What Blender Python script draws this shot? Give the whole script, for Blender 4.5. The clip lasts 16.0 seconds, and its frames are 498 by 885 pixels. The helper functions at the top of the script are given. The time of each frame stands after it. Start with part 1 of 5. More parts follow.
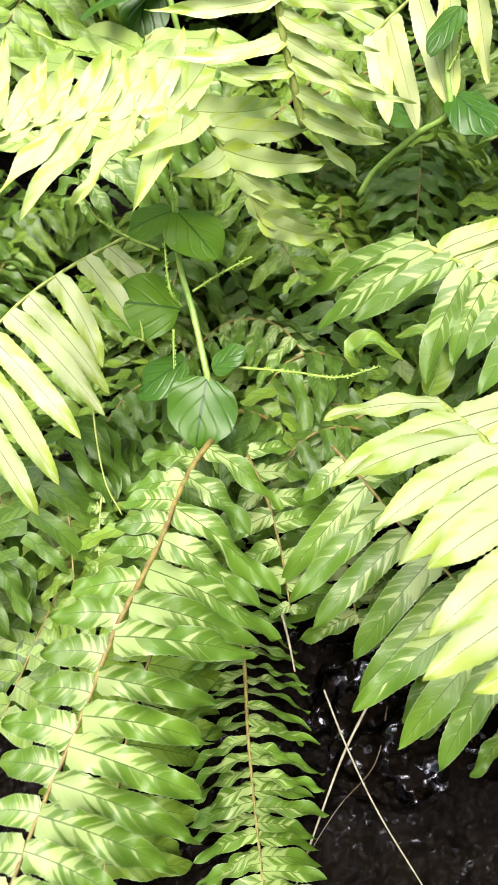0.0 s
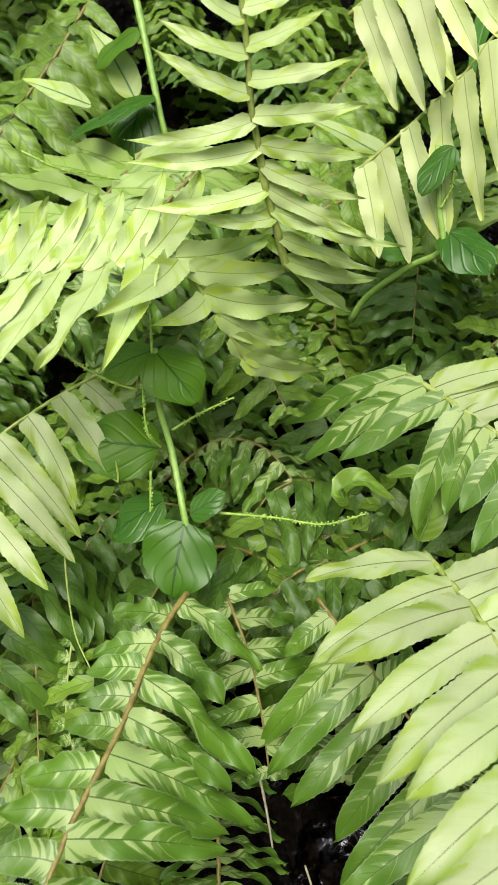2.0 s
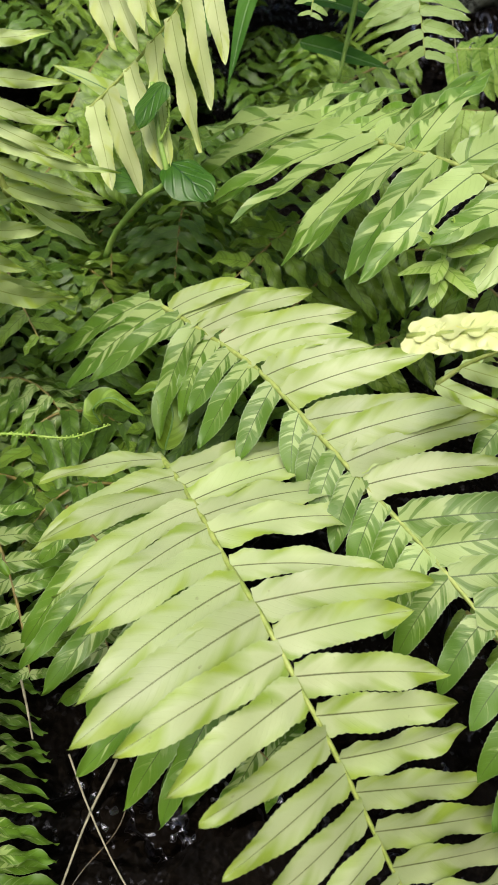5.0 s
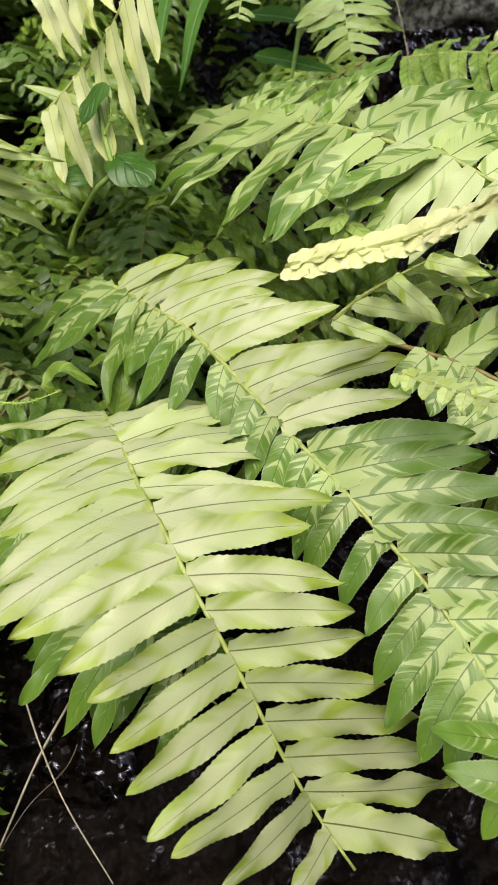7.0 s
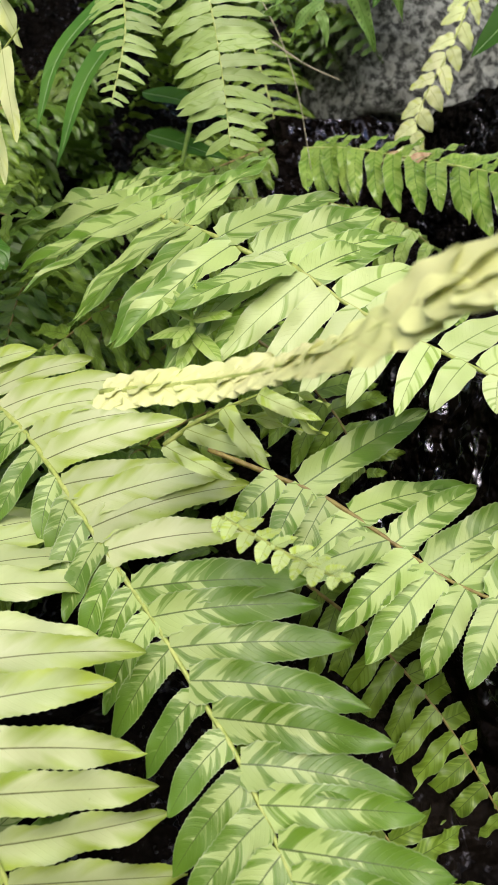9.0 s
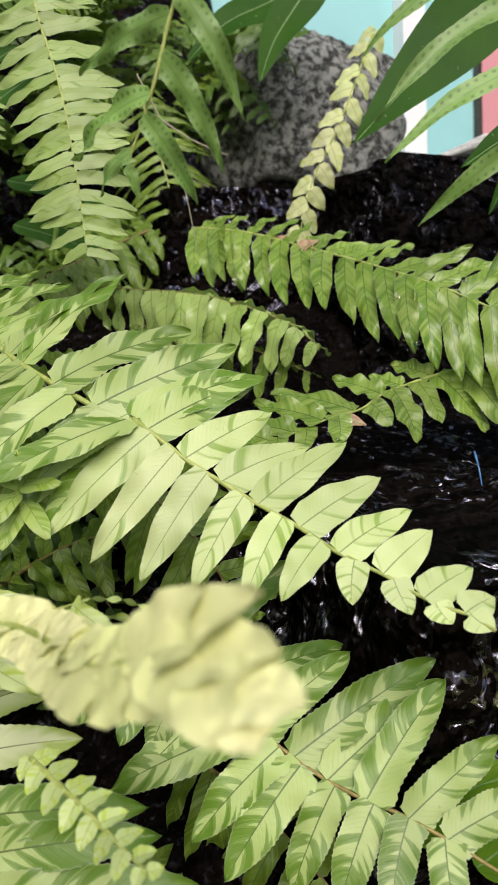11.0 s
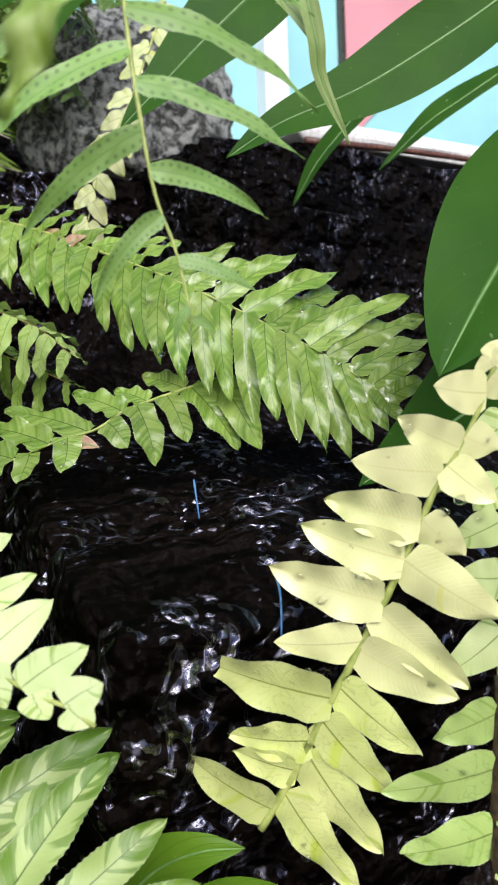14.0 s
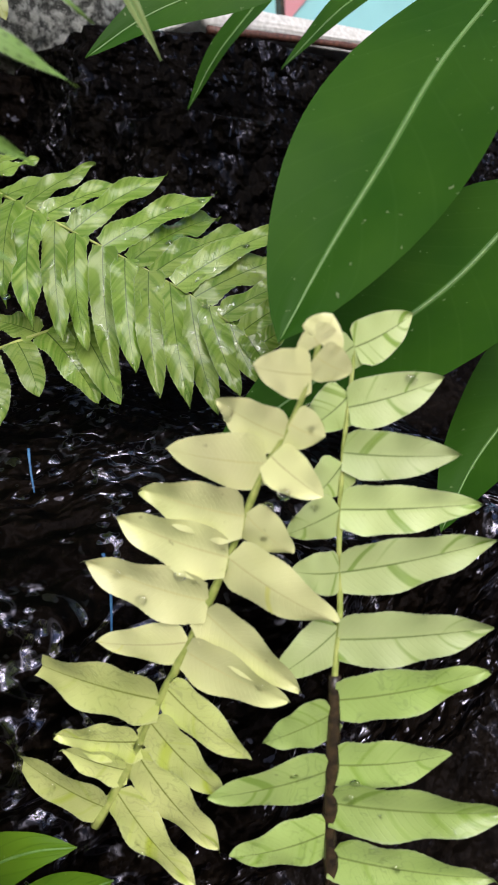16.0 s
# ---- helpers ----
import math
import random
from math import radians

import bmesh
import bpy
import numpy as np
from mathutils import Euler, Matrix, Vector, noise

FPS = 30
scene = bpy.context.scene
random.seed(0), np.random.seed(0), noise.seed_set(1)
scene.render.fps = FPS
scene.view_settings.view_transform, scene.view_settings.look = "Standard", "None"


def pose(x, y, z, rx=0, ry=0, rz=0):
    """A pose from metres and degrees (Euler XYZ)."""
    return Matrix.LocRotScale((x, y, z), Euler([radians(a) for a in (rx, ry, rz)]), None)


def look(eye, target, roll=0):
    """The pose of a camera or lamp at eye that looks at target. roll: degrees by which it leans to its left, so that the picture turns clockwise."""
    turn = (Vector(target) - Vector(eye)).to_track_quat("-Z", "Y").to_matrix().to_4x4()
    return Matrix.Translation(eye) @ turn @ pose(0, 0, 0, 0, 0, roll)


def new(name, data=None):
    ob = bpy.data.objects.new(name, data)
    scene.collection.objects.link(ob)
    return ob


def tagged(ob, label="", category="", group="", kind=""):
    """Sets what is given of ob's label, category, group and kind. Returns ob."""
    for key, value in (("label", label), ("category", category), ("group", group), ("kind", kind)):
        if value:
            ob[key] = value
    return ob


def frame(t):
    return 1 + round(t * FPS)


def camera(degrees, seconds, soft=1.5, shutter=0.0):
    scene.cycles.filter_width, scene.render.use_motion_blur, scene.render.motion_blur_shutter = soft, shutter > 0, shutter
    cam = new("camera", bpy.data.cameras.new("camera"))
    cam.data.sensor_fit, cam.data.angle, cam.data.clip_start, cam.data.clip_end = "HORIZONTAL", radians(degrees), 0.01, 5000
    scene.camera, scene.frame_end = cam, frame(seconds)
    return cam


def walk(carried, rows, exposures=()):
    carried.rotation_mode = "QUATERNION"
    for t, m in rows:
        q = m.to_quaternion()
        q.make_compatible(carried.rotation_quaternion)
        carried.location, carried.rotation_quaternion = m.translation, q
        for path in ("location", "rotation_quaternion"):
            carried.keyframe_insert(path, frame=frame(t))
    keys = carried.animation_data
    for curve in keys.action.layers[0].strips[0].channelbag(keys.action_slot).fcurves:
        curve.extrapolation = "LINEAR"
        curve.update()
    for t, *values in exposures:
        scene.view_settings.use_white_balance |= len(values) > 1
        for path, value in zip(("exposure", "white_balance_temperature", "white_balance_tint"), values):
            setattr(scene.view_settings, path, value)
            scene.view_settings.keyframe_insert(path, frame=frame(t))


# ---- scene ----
cam = camera(37.7, 16.0, 0.8)
cam.data.dof.use_dof, cam.data.dof.focus_distance, cam.data.dof.aperture_fstop = True, 0.30, 30.0
# seconds, eye, target, roll
PATH = [
    (0, (0.074, 0.04, 0.545), (0.336, 1.973, 0.103), 1.2),
    (0.5, (0.085, 0.053, 0.556), (0.344, 1.989, 0.124), 1.0),
    (1, (0.087, 0.06, 0.562), (0.369, 1.997, 0.15), 1.4),
    (1.5, (0.091, 0.064, 0.572), (0.356, 2.011, 0.197), 1.2),
    (2, (0.089, 0.065, 0.587), (0.324, 2.024, 0.257), 1.9),
    (2.5, (0.092, 0.06, 0.59), (0.336, 2.021, 0.277), 2.3),
    (3, (0.112, 0.059, 0.588), (0.441, 2.003, 0.253), 2.0),
    (3.5, (0.125, 0.056, 0.58), (0.542, 1.976, 0.208), 1.1),
    (4, (0.133, 0.053, 0.568), (0.625, 1.947, 0.153), 0.8),
    (4.5, (0.142, 0.038, 0.566), (0.675, 1.926, 0.176), -0.3),
    (4.7, (0.144, 0.031, 0.563), (0.691, 1.92, 0.195), -0.1),
    (6.8, (0.184, -0.015, 0.515), (0.614, 1.924, 0.279), -2.5),
    (7, (0.19, -0.019, 0.515), (0.615, 1.923, 0.303), -2.6),
    (7.5, (0.202, -0.029, 0.513), (0.671, 1.91, 0.38), -2.0),
    (8, (0.207, -0.026, 0.518), (0.731, 1.903, 0.432), -0.8),
    (8.5, (0.222, -0.017, 0.526), (0.784, 1.901, 0.462), -0.4),
    (8.7, (0.229, -0.009, 0.533), (0.815, 1.901, 0.442), 0.5),
    (10.8, (0.276, 0.017, 0.595), (0.998, 1.882, 0.55), -1.1),
    (11, (0.284, 0.02, 0.598), (1.029, 1.876, 0.566), -1.1),
    (11.5, (0.31, 0.027, 0.608), (1.105, 1.862, 0.585), -1.5),
    (12, (0.329, 0.024, 0.611), (1.135, 1.855, 0.604), -1.8),
    (12.5, (0.341, 0.019, 0.613), (1.169, 1.839, 0.597), -2.3),
    (13, (0.355, 0.013, 0.615), (1.222, 1.815, 0.598), -2.5),
    (13.5, (0.367, 0.014, 0.61), (1.266, 1.8, 0.573), -2.4),
    (14, (0.381, 0.015, 0.615), (1.318, 1.78, 0.52), -2.4),
    (14.5, (0.397, 0.016, 0.619), (1.347, 1.768, 0.447), -2.6),
    (15, (0.411, 0.018, 0.625), (1.361, 1.76, 0.375), -2.4),
    (15.5, (0.423, 0.021, 0.629), (1.401, 1.735, 0.305), -2.3),
    (16, (0.434, 0.022, 0.634), (1.441, 1.71, 0.263), -2.8),
]
EXPOSURES = [(0.0, 1.08, 6300, 9), (1.5, 0.98, 6300, 5), (2.0, 0.4, 6350, -2), (3.0, 0.12, 6400, -9), (4.5, 0.17, 6450, -2), (7.5, 0.28, 6450, 12), (8.5, 0.3, 6450, 9), (11.0, 0.1, 6400, 12), (12.5, 0.58, 6000, 14), (14.0, 0.46, 5900, 14), (16.0, 0.1, 6100, 14)]
walk(cam, [(t, look(eye, target, roll)) for t, eye, target, roll in PATH], EXPOSURES)

# ---- light ----
world = bpy.data.worlds.new("world")
scene.world = world
world.use_nodes = True
wn = world.node_tree.nodes
sky = wn.new("ShaderNodeTexSky")
sky.sky_type = "NISHITA"
sky.sun_disc = False
sky.sun_elevation = radians(38)
sky.sun_rotation = radians(198)
sky.air_density, sky.dust_density = 1.0, 4.0
world.node_tree.links.new(sky.outputs[0], wn["Background"].inputs[0])
wn["Background"].inputs[1].default_value = 0.12
sun_data = bpy.data.lights.new("sun", "SUN")
sun_data.energy, sun_data.angle, sun_data.color = 2.7, radians(50), (1.0, 0.97, 0.90)
sun = new("sun", sun_data)
sun.matrix_world = look((-0.35, -1.45, 1.85), (0.3, 0.35, 0.4))


# ---- materials ----
def material(name):
    m = bpy.data.materials.new(name)
    m.use_nodes = True
    t = m.node_tree
    return m, t, t.nodes["Principled BSDF"], lambda kind: t.nodes.new("ShaderNode" + kind), t.links.new


def maths(t, op, a, b=0.0, clamp=False):
    n = t.nodes.new("ShaderNodeMath")
    n.operation, n.use_clamp = op, clamp
    for i, v in enumerate((a, b)):
        if isinstance(v, (int, float)):
            n.inputs[i].default_value = v
        else:
            t.links.new(v, n.inputs[i])
    return n.outputs[0]


def blend(t, fac, a, b, mode="MIX"):
    n = t.nodes.new("ShaderNodeMix")
    n.data_type, n.blend_type = "RGBA", mode
    for i, v in ((0, fac), (6, a), (7, b)):
        if isinstance(v, (int, float)):
            n.inputs[i].default_value = v
        elif isinstance(v, tuple):
            n.inputs[i].default_value = (*v, 1)
        else:
            t.links.new(v, n.inputs[i])
    return n.outputs[2]


def noise_of(t, scale, detail=2.0, vector=None, w=None, rough=0.5):
    n = t.nodes.new("ShaderNodeTexNoise")
    n.inputs["Scale"].default_value, n.inputs["Detail"].default_value, n.inputs["Roughness"].default_value = scale, detail, rough
    if w is not None:
        n.noise_dimensions = "1D"
        t.links.new(w, n.inputs["W"])
    elif vector is not None:
        t.links.new(vector, n.inputs["Vector"])
    return n.outputs[0]


def ramp(t, value, low, high):
    n = t.nodes.new("ShaderNodeMapRange")
    t.links.new(value, n.inputs[0])
    n.inputs[1].default_value, n.inputs[2].default_value = low, high
    return n.outputs[0]


def fern_leaf(name, green, pale, amount, rib, streaks=13.0, gloss=0.38, see_through=0.22, edge=0.0, outer=0.0, dots=0.0, film=0.0, soft=0.022, lines=0.5, rim=0.3, veins=0.05):
    """A pinna: pale streaks along the side veins on green, a thin midrib, fine veins. amount: how pale, 0 to 1."""
    m, t, p, node, link = material(name)
    uv, info, geo = node("UVMap"), node("ObjectInfo"), node("NewGeometry")
    chance = maths(t, "FRACT", maths(t, "ADD", info.outputs["Random"], geo.outputs["Random Per Island"]))
    sep = node("SeparateXYZ")
    link(uv.outputs[0], sep.inputs[0])
    u, v = sep.outputs[0], sep.outputs[1]
    across = maths(t, "SUBTRACT", v, 0.5)
    away = maths(t, "ABSOLUTE", across)
    side = maths(t, "MULTIPLY", maths(t, "GREATER_THAN", v, 0.5), 17.3)
    along = maths(t, "SUBTRACT", u, maths(t, "MULTIPLY", maths(t, "POWER", away, 1.25), 0.36))
    seed = maths(t, "ADD", maths(t, "MULTIPLY", chance, 91.7), side)
    wobble = maths(t, "MULTIPLY", noise_of(t, 160.0, 1.0, geo.outputs["Position"]), 0.03)
    where = maths(t, "ADD", maths(t, "ADD", along, wobble), seed)
    streak = noise_of(t, streaks, 1.0, w=where, rough=0.5)
    patch = noise_of(t, 2.2, 1.0, w=maths(t, "ADD", where, 7.7))
    half = maths(t, "FRACT", maths(t, "MULTIPLY", maths(t, "SINE", maths(t, "MULTIPLY", seed, 12.9)), 43.7))
    shade = noise_of(t, 28.0, 2.0, geo.outputs["Position"])
    level = maths(t, "ADD", maths(t, "ADD", maths(t, "MULTIPLY", streak, 1.0), maths(t, "MULTIPLY", patch, 0.55)), maths(t, "MULTIPLY", half, 0.20))
    level = maths(t, "SUBTRACT", level, maths(t, "MULTIPLY", maths(t, "ADD", away, maths(t, "MULTIPLY", ramp(t, u, 0.6, 1.0), 0.5)), edge))
    level = maths(t, "SUBTRACT", level, maths(t, "MULTIPLY", ramp(t, u, 0.12, 0.75), outer))
    cut = 1.20 - 0.7 * amount
    pale_here = ramp(t, level, cut - soft, cut + soft)
    between = ramp(t, level, cut - soft - 0.13, cut - soft - 0.10)
    # thin pale lines along single side veins
    line = ramp(t, noise_of(t, streaks * 2.6, 0.0, w=maths(t, "ADD", where, 31.0)), 0.66, 0.69)
    line = maths(t, "MULTIPLY", line, ramp(t, noise_of(t, 5.0, 1.0, w=maths(t, "ADD", where, 53.0)), 0.48, 0.54))
    line = maths(t, "MULTIPLY", line, maths(t, "SUBTRACT", 1.0, ramp(t, u, 0.55, 0.85)))
    green2 = blend(t, ramp(t, shade, 0.3, 0.7), green, tuple(c * f for c, f in zip(green, (1.4, 1.25, 1.1))))
    green2 = blend(t, maths(t, "MULTIPLY", between, lines), green2, tuple(0.62 * g + 0.38 * c for g, c in zip(green, pale)))
    pale2 = blend(t, ramp(t, shade, 0.3, 0.75), pale, tuple(c * f for c, f in zip(pale, (0.84, 0.93, 0.72))))
    colour = blend(t, maths(t, "MAXIMUM", pale_here, maths(t, "MULTIPLY", line, lines)), green2, pale2)
    # the margin: a thin pale rim
    colour = blend(t, maths(t, "MULTIPLY", ramp(t, away, 0.455, 0.485), rim), colour, tuple(min(1.0, 0.5 * c + 0.22) for c in pale))
    tone = maths(t, "ADD", 0.74, maths(t, "ADD", maths(t, "MULTIPLY", maths(t, "FRACT", maths(t, "MULTIPLY", chance, 7.31)), 0.30), maths(t, "MULTIPLY", noise_of(t, 75.0, 3.0, geo.outputs["Position"]), 0.14)))
    grey = node("CombineColor")
    for k in range(3):
        link(tone, grey.inputs[k])
    colour = blend(t, 1.0, colour, grey.outputs[0], "MULTIPLY")
    # side veins: fine and faint
    wave = maths(t, "ABSOLUTE", maths(t, "SINE", maths(t, "MULTIPLY", along, 64.0)))
    vein = ramp(t, wave, 0.0, 0.3)
    colour = blend(t, maths(t, "MULTIPLY", maths(t, "SUBTRACT", 1.0, vein), veins), colour, tuple(c * 0.45 for c in green))
    ribbed = maths(t, "MULTIPLY", maths(t, "LESS_THAN", away, maths(t, "SUBTRACT", 0.020, maths(t, "MULTIPLY", u, 0.010))), 0.85)
    colour = blend(t, ribbed, colour, rib)
    if dots:
        # rows of spore dots on both sides of the midrib
        du = maths(t, "MULTIPLY", maths(t, "SUBTRACT", maths(t, "FRACT", maths(t, "MULTIPLY", u, dots)), 0.5), 1 / dots)
        dv = maths(t, "MULTIPLY", maths(t, "SUBTRACT", away, 0.30), 0.17)
        far = maths(t, "SQRT", maths(t, "ADD", maths(t, "MULTIPLY", du, du), maths(t, "MULTIPLY", dv, dv)))
        colour = blend(t, maths(t, "MULTIPLY", maths(t, "SUBTRACT", 1.0, ramp(t, far, 0.009, 0.016)), 0.7), colour, tuple(c * 0.4 for c in green))
    # browned specks
    speck = ramp(t, noise_of(t, 330.0, 2.0, geo.outputs["Position"]), 0.74, 0.79)
    colour = blend(t, maths(t, "MULTIPLY", speck, 0.35), colour, (0.10, 0.06, 0.02))
    link(colour, p.inputs["Base Color"])
    p.inputs["Roughness"].default_value = gloss
    p.inputs["Specular IOR Level"].default_value = 0.45
    bump = node("Bump")
    bump.inputs["Strength"].default_value, bump.inputs["Distance"].default_value = 0.4, 0.0012
    link(maths(t, "ADD", maths(t, "MULTIPLY", vein, 0.12), maths(t, "MULTIPLY", noise_of(t, 160.0, 2.0, geo.outputs["Position"]), 0.6)), bump.inputs["Height"])
    link(bump.outputs[0], p.inputs["Normal"])
    if film:
        # threads and beads of water that lie on the leaf
        swirl = node("TexNoise")
        swirl.inputs["Scale"].default_value, swirl.inputs["Detail"].default_value, swirl.inputs["Distortion"].default_value = 170.0, 1.0, 1.2
        link(geo.outputs["Position"], swirl.inputs["Vector"])
        bead = maths(t, "SUBTRACT", 1.0, ramp(t, maths(t, "ABSOLUTE", maths(t, "SUBTRACT", swirl.outputs[0], 0.5)), 0.008, 0.038))
        bead = maths(t, "MULTIPLY", bead, ramp(t, noise_of(t, 60.0, 1.0, geo.outputs["Position"]), 0.42, 0.50))
        link(maths(t, "MULTIPLY", bead, film), p.inputs["Coat Weight"])
        p.inputs["Coat Roughness"].default_value, p.inputs["Coat IOR"].default_value = 0.06, 2.4
        lift = node("Bump")
        lift.inputs["Strength"].default_value, lift.inputs["Distance"].default_value = 1.0, 0.007
        link(bead, lift.inputs["Height"])
        link(lift.outputs[0], p.inputs["Coat Normal"])
    thin, mixed = node("BsdfTranslucent"), node("MixShader")
    link(blend(t, 0.3, colour, (0.42, 0.60, 0.10)), thin.inputs[0])
    mixed.inputs[0].default_value = see_through
    link(p.outputs[0], mixed.inputs[1])
    link(thin.outputs[0], mixed.inputs[2])
    link(mixed.outputs[0], t.nodes["Material Output"].inputs[0])
    return m


GREEN = (0.088, 0.180, 0.017)
MATS = {
    "variegated": fern_leaf("variegated_fern_leaf", GREEN, (0.40, 0.48, 0.19), 0.66, (0.05, 0.08, 0.012), 10.0, edge=0.35, outer=0.42),
    "striped": fern_leaf("striped_fern_leaf", (0.098, 0.20, 0.019), (0.43, 0.52, 0.20), 0.72, (0.05, 0.09, 0.015), 8.5, edge=0.30, outer=0.18),
    "pale_striped": fern_leaf("pale_striped_fern_leaf", (0.19, 0.32, 0.045), (0.54, 0.62, 0.29), 0.78, (0.14, 0.20, 0.05), 7.5, edge=0.1, soft=0.05, lines=0.5, veins=0.05),
    "pale": fern_leaf("pale_fern_leaf", (0.25, 0.35, 0.055), (0.50, 0.54, 0.30), 1.02, (0.08, 0.08, 0.02), 5.0, edge=0.80, soft=0.2, lines=0.0, rim=0.12, veins=0.03),
    "bright": fern_leaf("bright_fern_leaf", (0.36, 0.49, 0.08), (0.58, 0.66, 0.31), 0.75, (0.24, 0.30, 0.05), 6.0, edge=0.3, soft=0.12, lines=0.0),
    "lime": fern_leaf("lime_fern_leaf", (0.17, 0.29, 0.035), (0.36, 0.46, 0.13), 0.6, (0.12, 0.17, 0.03), 8.0, lines=0.3),
    "cream": fern_leaf("cream_young_fern_leaf", (0.58, 0.62, 0.15), (0.79, 0.77, 0.41), 1.05, (0.60, 0.58, 0.26), 6.0, gloss=0.24, see_through=0.12, soft=0.05, lines=0.0, rim=0.1, veins=0.02),
    "green": fern_leaf("green_fern_leaf", (0.105, 0.185, 0.015), (0.22, 0.32, 0.045), 0.42, (0.05, 0.08, 0.012)),
    # the green leaf at about half strength: the thicket's shade put into its colour
    "dark": fern_leaf("shaded_fern_leaf", (0.055, 0.115, 0.011), (0.11, 0.19, 0.025), 0.4, (0.03, 0.06, 0.01), see_through=0.2),
    "dotted": fern_leaf("spore_dotted_fern_leaf", (0.16, 0.30, 0.07), (0.24, 0.38, 0.11), 0.5, (0.10, 0.2, 0.04), 7.0, dots=17.0, soft=0.05, lines=0.0),
    "hanging": fern_leaf("pale_hanging_fern_leaf", (0.50, 0.58, 0.14), (0.74, 0.76, 0.42), 1.0, (0.3, 0.34, 0.1), 5.0, edge=0.4, soft=0.2, see_through=0.32, lines=0.0),
    "wet_soft": fern_leaf("wet_soft_green_fern_leaf", (0.20, 0.34, 0.05), (0.42, 0.54, 0.18), 0.7, (0.16, 0.22, 0.05), 9.0, gloss=0.15, film=1.0, soft=0.1),
    "soft": fern_leaf("soft_green_fern_leaf", (0.17, 0.27, 0.05), (0.31, 0.40, 0.14), 0.8, (0.2, 0.26, 0.06), 7.0, soft=0.05, lines=0.2),
    "young_wet": fern_leaf("wet_young_fern_leaf", (0.42, 0.54, 0.08), (0.68, 0.71, 0.28), 0.85, (0.2, 0.24, 0.04), 6.0, gloss=0.15, film=1.0, soft=0.15, lines=0.0),
    "wet": fern_leaf("wet_fern_leaf", (0.098, 0.20, 0.019), (0.27, 0.37, 0.08), 0.5, (0.05, 0.09, 0.015), gloss=0.15, film=1.0, soft=0.16, lines=0.3),
}


def plain_leaf(name, colour, vein, gloss, see_through, veins=9.0, lift=0.4, ridges=0.7, streaky=0.22, shine=0.09):
    """A smooth broad leaf with a pale midrib and faint side veins."""
    m, t, p, node, link = material(name)
    uv, geo = node("UVMap"), node("NewGeometry")
    sep = node("SeparateXYZ")
    link(uv.outputs[0], sep.inputs[0])
    away = maths(t, "ABSOLUTE", maths(t, "SUBTRACT", sep.outputs[1], 0.5))
    along = maths(t, "SUBTRACT", sep.outputs[0], maths(t, "MULTIPLY", away, lift))
    shade = noise_of(t, 30.0, 3.0, geo.outputs["Position"])
    c = blend(t, ramp(t, shade, 0.3, 0.7), colour, tuple(x * f for x, f in zip(colour, (1.55, 1.3, 1.3))))
    wave = maths(t, "ABSOLUTE", maths(t, "SINE", maths(t, "MULTIPLY", along, veins * math.pi)))
    faint = maths(t, "SUBTRACT", 1.0, ramp(t, wave, 0.0, 0.22))
    c = blend(t, maths(t, "MULTIPLY", faint, streaky), c, vein)
    c = blend(t, maths(t, "MULTIPLY", maths(t, "LESS_THAN", away, 0.02), 0.8), c, vein)
    speck = ramp(t, noise_of(t, 260.0, 2.0, geo.outputs["Position"]), 0.71, 0.76)
    c = blend(t, maths(t, "MULTIPLY", speck, 0.35), c, (0.3, 0.36, 0.2))
    p.inputs["Specular IOR Level"].default_value = shine
    link(c, p.inputs["Base Color"])
    link(maths(t, "ADD", gloss, maths(t, "MULTIPLY", shade, 0.15)), p.inputs["Roughness"])
    bump = node("Bump")
    bump.inputs["Strength"].default_value, bump.inputs["Distance"].default_value = 0.4, 0.002
    link(maths(t, "ADD", maths(t, "MULTIPLY", ramp(t, wave, 0.0, 0.5), ridges), shade), bump.inputs["Height"])
    link(bump.outputs[0], p.inputs["Normal"])
    thin, mixed = node("BsdfTranslucent"), node("MixShader")
    link(c, thin.inputs[0])
    mixed.inputs[0].default_value = see_through
    link(p.outputs[0], mixed.inputs[1])
    link(thin.outputs[0], mixed.inputs[2])
    link(mixed.outputs[0], t.nodes["Material Output"].inputs[0])
    return m


MATS["broad"] = plain_leaf("smooth_broad_leaf", (0.018, 0.064, 0.004), (0.08, 0.17, 0.04), 0.42, 0.12, 14.0, 0.3, 0.03, 0.05)
MATS["strap"] = plain_leaf("dull_strap_leaf", (0.05, 0.14, 0.02), (0.12, 0.24, 0.06), 0.38, 0.2, 3.0, 0.2)
MATS["heart"] = plain_leaf("fleshy_heart_leaf", (0.038, 0.105, 0.008), (0.010, 0.045, 0.005), 0.22, 0.10, 3.4, 1.25, 0.25, 0.22, 0.35)
MATS["heart_light"] = plain_leaf("thin_light_heart_leaf", (0.07, 0.16, 0.009), (0.02, 0.075, 0.006), 0.25, 0.26, 3.4, 1.25, 0.2, 0.2, 0.25)


def stalk(name, a, b, rough=0.5):
    m, t, p, node, link = material(name)
    geo = node("NewGeometry")
    link(blend(t, ramp(t, noise_of(t, 300.0, 3.0, geo.outputs["Position"]), 0.35, 0.65), a, b), p.inputs["Base Color"])
    p.inputs["Roughness"].default_value = rough
    return m


